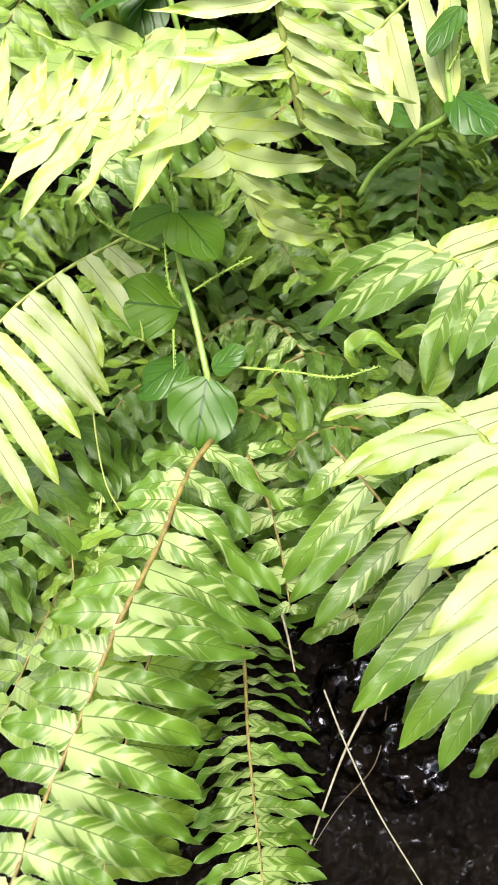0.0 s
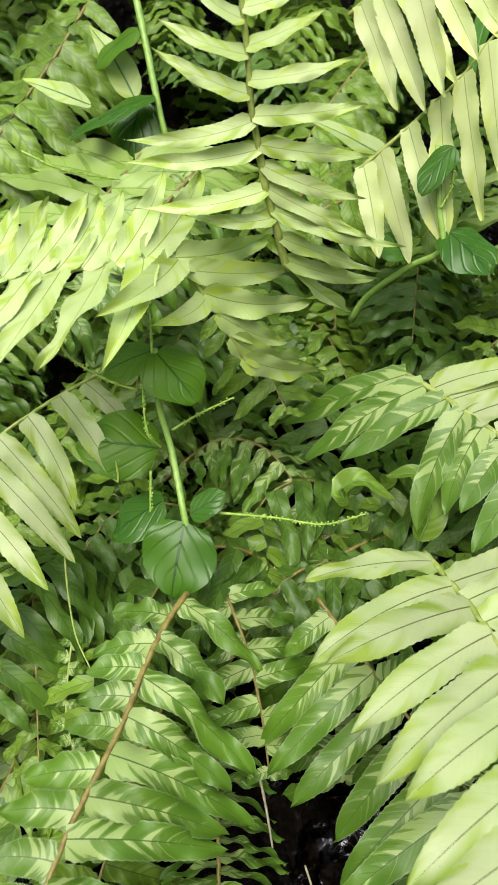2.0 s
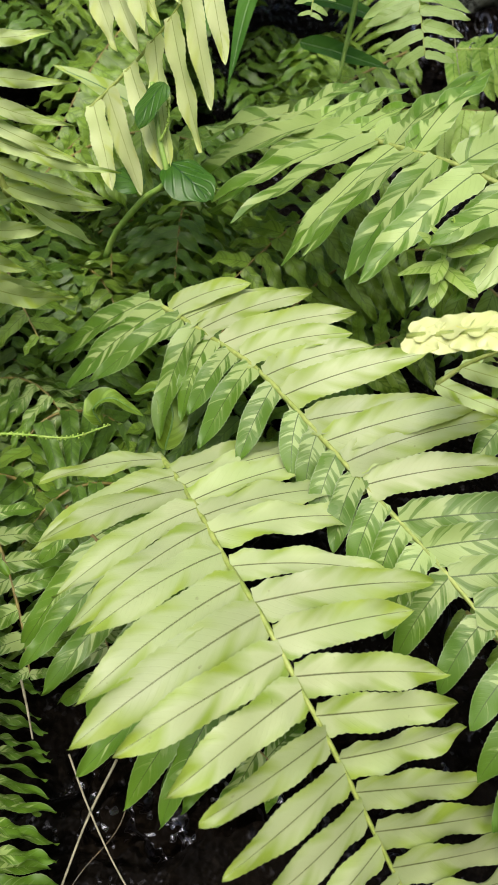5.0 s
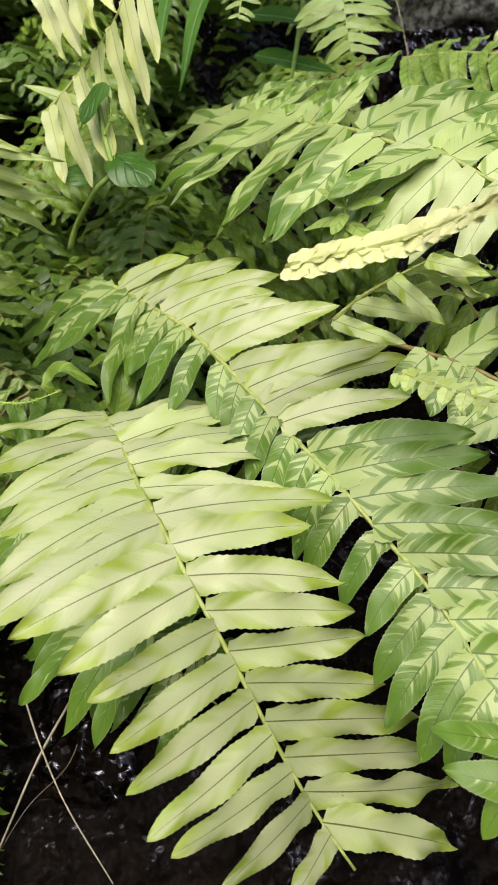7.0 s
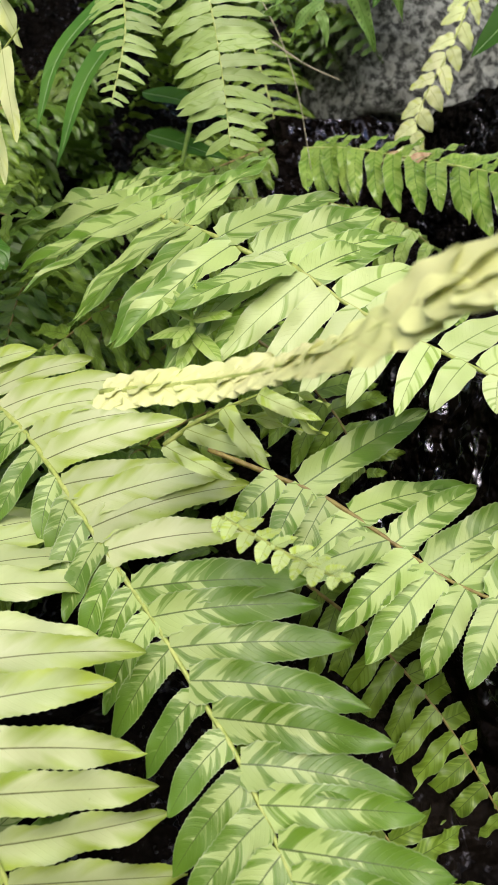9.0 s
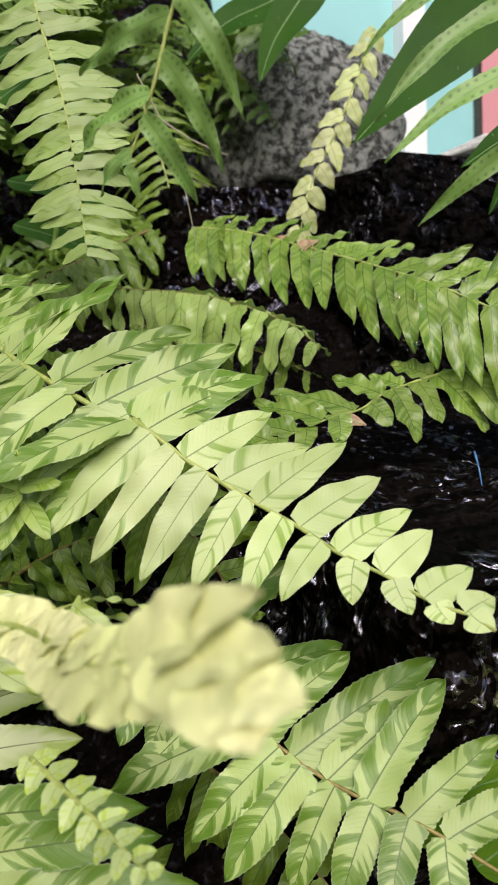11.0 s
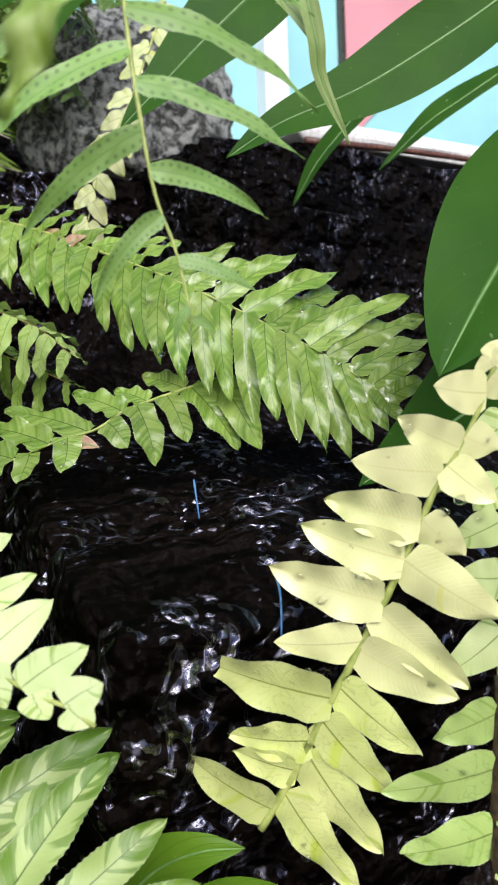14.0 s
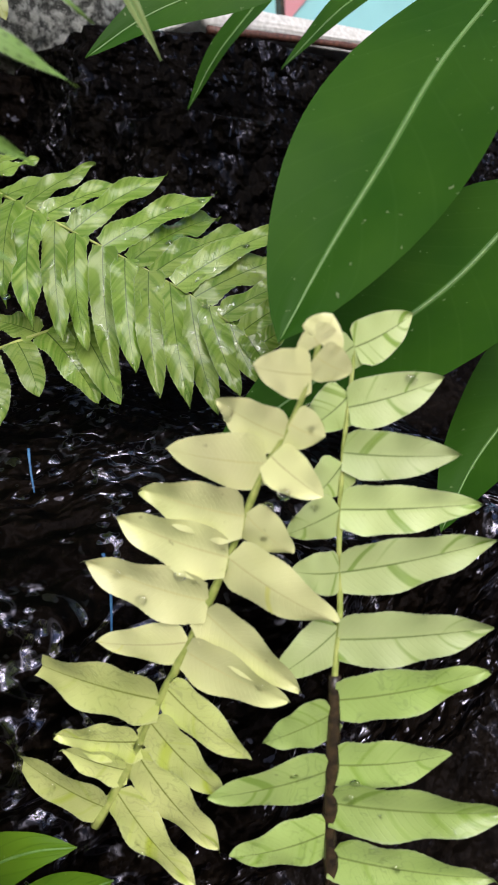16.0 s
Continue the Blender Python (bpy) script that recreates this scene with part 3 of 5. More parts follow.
def heap(name, corner, size, nx, ny, mat, height, label, category, kind=""):
    bm = bmesh.new()
    grid = [[bm.verts.new((corner[0] + size[0] * i / nx, corner[1] + size[1] * j / ny, height(corner[0] + size[0] * i / nx, corner[1] + size[1] * j / ny)))
             for i in range(nx + 1)] for j in range(ny + 1)]
    for j in range(ny):
        for i in range(nx):
            bm.faces.new((grid[j][i], grid[j][i + 1], grid[j + 1][i + 1], grid[j + 1][i]))
    return tagged(part(name, bm, mat), label, category, kind=kind)


def soil(x, y):
    q = Vector((x, y, 0.0))
    return bank_height(x, y) + 0.03 * noise.fractal(q * 9, 1.0, 2.0, 4) + 0.012 * noise.noise(q * 40)


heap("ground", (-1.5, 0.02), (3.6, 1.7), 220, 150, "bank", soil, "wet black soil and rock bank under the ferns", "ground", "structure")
bm = bmesh.new()
for x0, x1, y0, y1 in ((-60, 60, -60, 0.03), (-60, 60, 1.70, 60), (-60, -1.5, 0.03, 1.70), (2.1, 60, 0.03, 1.70)):
    q = [bm.verts.new((x, y, 0.0)) for x, y in ((x0, y0), (x1, y0), (x1, y1), (x0, y1))]
    bm.faces.new(q)
tagged(part("ground_far", bm, "bank"), "dark bare ground round the planted bank", "ground", kind="structure")


def stone(name, centre, size, mat, label, seed, rough=0.10, square=0.5, fine=0.03, cuts=6, turn=0.0, tilt=0.0):
    """A stone: a ball pushed towards a block, roughened at three scales."""
    bm = bmesh.new()
    bmesh.ops.create_icosphere(bm, subdivisions=cuts, radius=1.0)
    off = Vector((seed * 3.7, seed * 1.3, seed * 2.1))
    for v in bm.verts:
        d = v.co.normalized()
        m = max(abs(d.x), abs(d.y), abs(d.z))
        p = d.lerp(d / m, square)
        q = d * 1.0 + off
        r = 1 + rough * noise.fractal(q * 1.6, 1.0, 2.0, 3) + fine * noise.fractal(q * 7, 1.0, 2.0, 4) + fine * 0.4 * noise.noise(q * 22)
        v.co = Vector((p.x * r * size[0], p.y * r * size[1], p.z * r * size[2]))
    ob = part(name, bm, mat)
    ob.matrix_world = pose(*centre, tilt, 0, turn)
    return tagged(ob, label, "rock")


# ---- the fronds ----
# the variegated fronds that hang towards the water
frond([(0.100, 0.355, 0.474), (0.092, 0.344, 0.467), (0.083, 0.327, 0.455), (0.077, 0.313, 0.444), (0.068, 0.296, 0.432), (0.060, 0.283, 0.421), (0.053, 0.269, 0.407), (0.046, 0.257, 0.394), (0.039, 0.246, 0.382), (0.034, 0.236, 0.373), (0.030, 0.227, 0.365), (0.026, 0.219, 0.360)], (0.133, -0.827, 0.547), 0.05, 0.0104, ratio=0.27, mat='variegated', fold=(8, 25), lean=-8, label='variegated green fern frond with a brown hairy rib', left=[(0.029, -3, 41), (0.125, 14, 35), (0.213, 15, 55), (0.296, 4, 46), (0.370, -10, 60), (0.448, -14, 52), (0.521, -16, 56), (0.597, -6, 43), (0.665, -12, 45), (0.718, -3, 47), (0.776, -2, 49), (0.828, 0, 45), (0.881, 2, 33), (0.935, 4, 28)], right=[(0.070, 10, 24), (0.140, 20, 23), (0.259, 9, 19), (0.324, 11, 18), (0.400, 24, 26), (0.475, 17, 25), (0.556, 7, 21), (0.627, 5, 20), (0.698, 1, 24), (0.757, 9, 20), (0.825, 6, 16), (0.887, 8, 17), (0.945, 11, 15)], wave=0.5, bend=22, twist=-6, broad=13, sickle=0.09, thick=0.0015)
frond([(0.048, 0.417, 0.428), (0.043, 0.409, 0.417), (0.031, 0.391, 0.400), (0.022, 0.372, 0.382), (0.013, 0.358, 0.364), (0.005, 0.345, 0.347), (-0.003, 0.331, 0.332)], (0.102, -0.714, 0.693), 0.044, 0.0115, mat='green', ratio=0.2, fold=(5, 5), label='olive green fern frond in the shade', left=[(0.096, -50, 19), (0.217, -19, 20), (0.312, -10, 21), (0.411, 3, 15), (0.522, 7, 17), (0.619, 11, 18), (0.727, 13, 18), (0.823, 18, 18)], right=[(0.085, -9, 39), (0.175, -2, 37), (0.261, 3, 34), (0.361, 1, 32), (0.468, 1, 30), (0.590, 5, 28), (0.684, 11, 26), (0.789, 12, 24)], wave=0.22, bend=22, twist=-5, broad=13)
frond([(0.114, 0.366, 0.410), (0.114, 0.352, 0.394), (0.114, 0.331, 0.371), (0.113, 0.312, 0.356), (0.114, 0.297, 0.335), (0.116, 0.281, 0.309), (0.117, 0.263, 0.279)], (-0.075, -0.431, 0.899), 0.031, 0.0057, mat='variegated', style='long', wave=0.3, ratio=0.27, fold=(5, 5), lean=5, twist=48, profile=(0.7, 0.9, 1, 0.9, 0.6), label='narrow fern frond hanging straight down over dark rock')
frond([(0.156, 0.358, 0.470), (0.171, 0.342, 0.453), (0.179, 0.327, 0.443), (0.192, 0.311, 0.430), (0.203, 0.294, 0.418), (0.209, 0.281, 0.407)], (-0.208, -0.704, 0.679), 0.05, 0.012, ratio=0.26, mat='variegated', fold=(15, 20), label='grey-green fern frond under a pale one', left=[(0.178, 5, 34), (0.381, 0, 33), (0.562, 16, 31), (0.748, 7, 24)], right=[(0.084, -2, 26), (0.208, 11, 59), (0.338, 11, 56), (0.468, 1, 56), (0.597, 7, 54), (0.730, 7, 59), (0.849, 1, 63), (0.930, 22, 59), (1.000, 26, 52)], wave=0.22, bend=22, twist=-5, broad=13.5, sickle=0.06)

# the pale frond and its neighbours
frond([(0.197, 0.344, 0.495), (0.203, 0.300, 0.484), (0.207, 0.260, 0.471), (0.212, 0.238, 0.461), (0.221, 0.220, 0.440), (0.232, 0.212, 0.416), (0.247, 0.206, 0.382), (0.259, 0.205, 0.358), (0.268, 0.200, 0.343)], (0.050, -0.740, 0.670), 0.06, 0.0122, mat='pale', fold=(0, 4), lean=-6, bend=22, rib='green_rib', profile=(0.8, 1, 1, 0.95, 0.8), ratio=0.222, wave=0.2, label='pale yellow-green fern frond lying flat over the others', left=[(0.091, -7, 77), (0.188, -6, 76), (0.283, 1, 71), (0.363, 19, 56), (0.437, 15, 64), (0.491, 15, 51), (0.540, 27, 55), (0.594, 31, 56), (0.653, 32, 54), (0.702, 33, 53), (0.759, 36, 61), (0.814, 37, 65), (0.869, 47, 75), (0.923, 51, 70)], right=[(0.030, -1, 51), (0.099, 17, 63), (0.152, 20, 61), (0.269, 31, 63), (0.330, 25, 56), (0.398, 19, 63), (0.454, 12, 67), (0.510, 7, 57), (0.558, 7, 49), (0.620, -2, 44), (0.778, 4, 48), (0.835, -3, 44), (0.887, -4, 37), (0.944, 14, 26)], twist=-14, broad=15.5, sickle=0.10, thick=0.0014, uneven=0.8)
frond([(0.204, 0.401, 0.564), (0.216, 0.380, 0.555), (0.230, 0.358, 0.543), (0.243, 0.332, 0.530), (0.266, 0.289, 0.495), (0.284, 0.256, 0.468), (0.295, 0.235, 0.449), (0.304, 0.217, 0.434), (0.314, 0.192, 0.407), (0.319, 0.180, 0.393), (0.324, 0.168, 0.379), (0.318, 0.181, 0.394), (0.321, 0.175, 0.386), (0.322, 0.167, 0.377)], (-0.188, -0.842, 0.505), 0.06, 0.013, mat='variegated', fold=(-12, 22), lean=23, profile=(0.55, 0.95, 1, 0.95, 0.5), ratio=0.205, rib='green_rib', label='green fern frond with cream streaks along its veins', left=[(0.046, 38, 42), (0.108, 38, 54), (0.151, 39, 61), (0.192, 39, 49), (0.239, 28, 47), (0.276, 28, 60), (0.320, 33, 63), (0.391, 20, 62), (0.427, 30, 53), (0.481, 37, 63), (0.519, 33, 58), (0.555, 35, 61), (0.594, 39, 58), (0.633, 47, 56), (0.681, 36, 51), (0.717, 32, 48), (0.750, 34, 49), (0.775, 36, 41), (0.803, 33, 39), (0.967, 33, 27)], right=[(0.000, -39, 68), (0.034, -27, 67), (0.070, -21, 53), (0.101, 10, 54), (0.131, 11, 40), (0.170, 7, 35), (0.210, 10, 43), (0.256, 24, 36), (0.305, 38, 27), (0.555, 14, 36), (0.609, 10, 30), (0.657, 7, 28), (0.693, 14, 36), (0.727, 15, 40), (0.755, 24, 37), (0.787, 23, 30), (0.816, 33, 23), (0.937, -32, 39), (0.957, 44, 21)], wave=0.22, bend=22, twist=-5, broad=16, sickle=0.08, thick=0.0015, low_mat='pale', low_to=0.42, low_side=1)
frond([(0.281, 0.439, 0.670), (0.294, 0.384, 0.650), (0.306, 0.334, 0.630), (0.319, 0.303, 0.617), (0.336, 0.288, 0.605), (0.347, 0.277, 0.598), (0.340, 0.282, 0.606), (0.351, 0.273, 0.596), (0.359, 0.266, 0.588), (0.368, 0.258, 0.581), (0.377, 0.249, 0.574), (0.388, 0.236, 0.566), (0.395, 0.223, 0.559), (0.405, 0.212, 0.553), (0.414, 0.202, 0.546), (0.422, 0.194, 0.543), (0.427, 0.188, 0.539)], (-0.310, -0.718, 0.623), 0.055, 0.0155, mat='pale_striped', fold=(0, 16), lean=8, bend=22, wave=0.14, ratio=0.33, profile=(0.8, 1, 0.82, 0.47, 0.27), oval_from=0.6, rib='green_rib', label='broad variegated fern frond with an oval-leafleted tip', left=[(0.079, 8, 43), (0.192, -6, 50), (0.286, -15, 56), (0.362, -9, 61), (0.430, 23, 54), (0.485, 31, 58), (0.620, 15, 48), (0.671, 18, 37), (0.715, 26, 33), (0.761, 19, 38), (0.809, 17, 32), (0.856, 17, 28), (0.899, 15, 22), (0.939, 23, 18), (0.973, 32, 10)], right=[(0.050, -58, 90), (0.151, -47, 86), (0.254, -35, 79), (0.327, -7, 69), (0.401, -2, 62), (0.454, -13, 63), (0.499, -12, 59), (0.593, -16, 41), (0.625, -5, 49), (0.658, 6, 46), (0.698, 4, 41), (0.744, 4, 34), (0.789, 6, 30), (0.833, 9, 22), (0.871, 17, 13), (0.908, 51, 11), (0.949, 48, 7), (0.979, 74, 7)], twist=-6, broad=17.5, thick=0.0016, low_mat='striped', low_to=0.6)
frond([(0.316, 0.305, 0.527), (0.344, 0.284, 0.515), (0.361, 0.275, 0.507), (0.393, 0.246, 0.482), (0.404, 0.233, 0.476), (0.415, 0.223, 0.472), (0.423, 0.216, 0.468), (0.432, 0.205, 0.463), (0.441, 0.195, 0.457), (0.449, 0.185, 0.451)], (-0.318, -0.770, 0.553), 0.053, 0.0175, mat='striped', fold=(5, 10), lean=13, bend=22, wave=0.2, ratio=0.31, profile=(0.6, 0.9, 1, 0.9, 0.5), label='variegated fern frond above dark running water', left=[(0.224, 37, 66), (0.344, 29, 55), (0.449, 13, 43), (0.525, 25, 61), (0.668, 15, 47), (0.740, 29, 41), (0.809, 32, 34)], right=[(0.174, -21, 29), (0.284, 3, 27), (0.437, -33, 53), (0.495, -12, 40), (0.543, -5, 42), (0.611, -2, 36), (0.682, -5, 32), (0.742, 3, 28), (0.803, 30, 25)], twist=-5, broad=17, thick=0.0013)

# the young cream frond that curls towards the camera
frond([(0.263, 0.238, 0.549), (0.295, 0.200, 0.553), (0.304, 0.147, 0.558), (0.312, 0.122, 0.566), (0.315, 0.100, 0.566)], (-0.309, -0.796, 0.521), 0.017, 0.0085, mat='cream', style='oval', ratio=0.7, fold=(4, 4), lean=58, bend=8, wave=0.1, rib='green_rib', thick=0.0014, profile=(0.7, 0.7, 0.8, 1.15, 0.6), label='young cream-yellow fern frond, folded and curling', uneven=0.3)
frond([(0.301, 0.228, 0.509), (0.313, 0.205, 0.502), (0.322, 0.181, 0.498)], (-0.219, -0.695, 0.685), 0.0078, 0.0072, mat='bright', style='oval', ratio=0.8, fold=(5, 5), wave=0.08, bend=10, uneven=0.5, rib='green_rib', profile=(0.8, 1, 1, 0.8, 0.5), label='small yellow fern frond tip with round leaflets')

# the bright fronds at the upper left
frond([(0.139, 0.367, 0.608), (0.136, 0.363, 0.613), (0.131, 0.355, 0.625), (0.126, 0.349, 0.637), (0.122, 0.342, 0.650), (0.118, 0.334, 0.661), (0.116, 0.328, 0.673), (0.113, 0.322, 0.687), (0.110, 0.317, 0.700), (0.108, 0.314, 0.712)], (-0.122, -0.887, 0.446), 0.038, 0.0098, mat='bright', style='slim', ratio=0.18, fold=(6, -12), lean=14, bend=20, wave=0.3, twist=-38, rib='green_rib', label='upright light green fern frond with wavy leaflets', left=[(0.196, 17, 30), (0.286, 11, 46), (0.412, 8, 47), (0.497, 5, 43), (0.568, 28, 35), (0.668, 22, 31), (0.754, 33, 23), (0.861, 31, 22), (0.913, 38, 23)], right=[(0.012, -61, 63), (0.047, -41, 52), (0.125, -29, 49), (0.225, -30, 56), (0.296, -35, 47), (0.364, -27, 41), (0.427, -13, 42), (0.511, 0, 39), (0.607, 14, 35), (0.689, 20, 27), (0.780, 13, 21), (0.871, 17, 20), (0.938, 28, 18)], broad=8.5, sickle=0.22, thick=0.0019)
frond([(0.130, 0.388, 0.561), (0.117, 0.375, 0.580), (0.106, 0.367, 0.595), (0.093, 0.360, 0.610), (0.082, 0.355, 0.609), (0.060, 0.349, 0.604), (0.039, 0.343, 0.601), (0.019, 0.338, 0.595), (0.004, 0.334, 0.587)], (-0.101, -0.858, 0.504), 0.042, 0.0098, mat='bright', style='slim', ratio=0.24, fold=(-10, -10), lean=20, bend=30, label='sunlit lime fern frond arching over a small plant', left=[(0.289, 7, 26), (0.406, 23, 48), (0.587, 35, 51), (0.686, 36, 53), (0.752, 38, 42), (0.813, 57, 25), (0.883, 55, 22)], right=[(0.091, -51, 46), (0.163, -65, 44), (0.240, -61, 40), (0.305, -47, 53), (0.373, -40, 50), (0.417, -52, 59), (0.458, -77, 46), (0.503, -69, 32), (0.641, -40, 37), (0.697, -39, 41), (0.752, -41, 42), (0.813, -45, 37), (0.878, -45, 38), (0.948, -46, 46)], wave=0.25, twist=-8, broad=13, sickle=0.2, rib='green_rib')
frond([(0.064, 0.405, 0.563), (0.046, 0.393, 0.553), (0.032, 0.384, 0.544), (0.020, 0.378, 0.535), (0.009, 0.372, 0.524), (-0.000, 0.365, 0.511), (-0.008, 0.358, 0.496)], (0.189, -0.755, 0.628), 0.056, 0.0112, mat='pale', fold=(15, 15), lean=5, rib='green_rib', label='pale fern frond seen along its edge', left=[(0.127, -16, 35), (0.244, 3, 44), (0.393, 6, 43), (0.529, 4, 53), (0.630, 6, 58), (0.750, 18, 56), (0.860, 32, 62), (0.986, 36, 62)], wave=0.22, bend=22, twist=-4, broad=12, sickle=0.12)
frond([(0.077, 0.493, 0.678), (0.071, 0.489, 0.669), (0.054, 0.475, 0.646), (0.040, 0.461, 0.624), (0.030, 0.449, 0.605), (0.021, 0.436, 0.585)], (-0.116, -0.764, 0.635), 0.055, 0.013, mat='lime', fold=(8, 8), label='light green fern frond with broad leaflets', left=[(0.075, -38, 67), (0.158, -32, 69), (0.261, -25, 68), (0.373, -19, 60), (0.489, -10, 52), (0.607, 3, 45)], right=[(0.119, -3, 72), (0.213, 2, 77), (0.330, 8, 66), (0.458, 14, 54), (0.579, 21, 43), (0.726, 23, 38)], wave=0.22, bend=22, twist=-8, broad=17)

# the frond of hanging pale leaflets
frond([(0.177, 0.414, 0.657), (0.186, 0.410, 0.665), (0.198, 0.403, 0.676), (0.209, 0.395, 0.687), (0.216, 0.388, 0.695), (0.223, 0.382, 0.706), (0.231, 0.376, 0.715), (0.238, 0.370, 0.723)], (-0.120, -0.900, 0.420), 0.05, 0.0085, mat='hanging', fold=(0, 0), lean=5, bend=18, wave=0.22, ratio=0.22, uneven=1.0, twist=6, rib='green_rib', profile=(0.9, 1, 1, 1, 0.8), label='pale fern frond with leaflets hanging straight down', right=[(0.043, -22, 43), (0.139, -21, 51), (0.298, -19, 53), (0.472, -31, 59), (0.598, -33, 59), (0.741, -36, 52), (0.871, -30, 43)], broad=12.5, sickle=-0.08)

# the wet fronds over the stones
frond([(0.452, 0.545, 0.751), (0.474, 0.505, 0.740), (0.493, 0.471, 0.726), (0.517, 0.404, 0.698), (0.532, 0.362, 0.679), (0.550, 0.337, 0.663), (0.567, 0.322, 0.650), (0.581, 0.305, 0.637), (0.593, 0.288, 0.622), (0.599, 0.281, 0.614)], (-0.353, -0.751, 0.558), 0.056, 0.0135, mat='wet', drops=0.6, wave=0.3, bend=22, fold=(4, 12), lean=24, ratio=0.26, profile=(0.45, 0.75, 1, 0.9, 0.6), rib='green_rib', label='wet green fern frond with drooping leaflets over stones', left=[(0.035, 4, 19), (0.106, 14, 19), (0.174, 6, 23), (0.220, 9, 24), (0.278, 1, 21), (0.354, 16, 25), (0.426, 22, 27), (0.497, 19, 29), (0.562, 16, 33), (0.605, 16, 36), (0.646, 18, 41), (0.697, 20, 49), (0.744, 22, 57), (0.786, 18, 57), (0.819, 19, 57), (0.853, 19, 57), (0.884, 24, 56), (0.928, 16, 45), (0.961, 10, 33), (0.988, 13, 23)], right=[(0.018, 34, 54), (0.083, 34, 56), (0.155, 33, 51), (0.205, 36, 51), (0.255, 44, 58), (0.314, 47, 60), (0.375, 46, 59), (0.436, 45, 58), (0.481, 44, 59), (0.532, 49, 59), (0.584, 44, 57), (0.626, 42, 57), (0.665, 39, 54), (0.701, 35, 51), (0.744, 36, 56), (0.777, 35, 51), (0.810, 37, 56), (0.844, 43, 56), (0.875, 47, 51), (0.907, 55, 40), (0.941, 59, 28), (0.972, 68, 18)], twist=-4, broad=13.5, uneven=1.3, sickle=0.1, thick=0.0011)
frond([(0.373, 0.522, 0.698), (0.400, 0.487, 0.691), (0.428, 0.453, 0.683), (0.465, 0.419, 0.665), (0.481, 0.400, 0.647)], (-0.217, -0.554, 0.804), 0.042, 0.013, mat='wet_soft', wave=0.25, fold=(25, 45), lean=5, ratio=0.36, twist=10, rib='brown_rib', thick=0.0005, label='wet fern frond with leaflets hanging over stones')
frond([(0.546, 0.348, 0.632), (0.534, 0.350, 0.628), (0.518, 0.350, 0.624), (0.492, 0.348, 0.616), (0.477, 0.346, 0.608), (0.460, 0.346, 0.604), (0.445, 0.348, 0.598), (0.430, 0.348, 0.594), (0.415, 0.349, 0.590)], (-0.310, -0.676, 0.668), 0.042, 0.015, mat='wet', drops=0.6, wave=0.3, bend=20, fold=(5, 10), lean=22, ratio=0.36, rib='green_rib', label='low wet fern frond lying on a stone', left=[(0.035, 2, 49), (0.144, -11, 39), (0.243, 6, 28), (0.363, 14, 33), (0.487, 4, 17), (0.634, 19, 18), (0.761, 29, 16), (0.881, 33, 14), (0.963, 44, 13)], right=[(0.168, 36, 22), (0.320, 22, 18), (0.420, 18, 28), (0.561, 33, 47), (0.696, 30, 40), (0.815, 38, 35), (0.918, 42, 25), (0.982, 53, 21)], twist=-5, broad=17, thick=0.001)

# the cream frond and the striped frond beside it
frond([(0.493, 0.229, 0.472), (0.497, 0.226, 0.480), (0.502, 0.220, 0.493), (0.508, 0.211, 0.514), (0.515, 0.203, 0.533), (0.520, 0.196, 0.549), (0.525, 0.189, 0.566), (0.528, 0.185, 0.577), (0.532, 0.179, 0.592), (0.536, 0.174, 0.602), (0.540, 0.169, 0.615), (0.541, 0.165, 0.626)], (-0.531, -0.782, 0.325), 0.037, 0.015, mat='cream', drops=0.5, style='oval', ratio=0.48, fold=(0, 0), lean=-6, rib='green_rib', profile=(1, 1, 0.95, 0.58, 0.12), wave=0.11, bend=16, low_mat='young_wet', low_to=0.42, label='cream-yellow young fern frond, wet at its base', left=[(0.052, -5, 34), (0.150, -18, 21), (0.223, -27, 26), (0.322, -20, 44), (0.451, -37, 28), (0.536, -11, 36), (0.624, -8, 32), (0.699, -13, 28), (0.793, -28, 26), (0.844, -5, 19), (0.944, -13, 14), (0.989, 44, 5), (0.994, 82, 9)], right=[(0.095, -20, 37), (0.199, -29, 39), (0.274, -18, 30), (0.349, -9, 30), (0.432, 2, 31), (0.517, -15, 33), (0.624, -10, 33), (0.703, -24, 16), (0.805, -7, 16), (0.864, -1, 9), (0.970, -20, 9), (0.992, 68, 7)], twist=4, broad=18.5, sickle=0.05, thick=0.0018, uneven=0.7)
frond([(0.545, 0.173, 0.465), (0.546, 0.174, 0.488), (0.548, 0.174, 0.513), (0.550, 0.175, 0.532), (0.553, 0.176, 0.548), (0.555, 0.178, 0.569), (0.558, 0.179, 0.593), (0.563, 0.180, 0.617), (0.564, 0.180, 0.626)], (-0.465, -0.799, 0.380), 0.038, 0.0146, mat='pale_striped', drops=0.5, style='oval', ratio=0.38, fold=(0, 0), lean=12, rib='green_rib', profile=(1, 1, 1, 0.85, 0.5), wave=0.12, bend=14, low_mat='wet_soft', low_to=0.42, low_rib='dark_rib', label='pale green striped fern frond standing upright', left=[(0.111, -18, 29), (0.232, -17, 35), (0.337, -26, 21), (0.486, -47, 22), (0.584, -4, 13), (0.693, -31, 16), (0.774, -59, 13), (0.890, -55, 15), (0.977, -40, 10)], right=[(0.064, -12, 46), (0.167, -3, 49), (0.238, 3, 33), (0.358, 7, 43), (0.466, 10, 41), (0.584, 9, 43), (0.693, 4, 37), (0.792, 1, 30), (0.869, 20, 26), (0.970, 25, 17)], twist=5, broad=17.5, sickle=0.05, thick=0.0014, uneven=0.7)

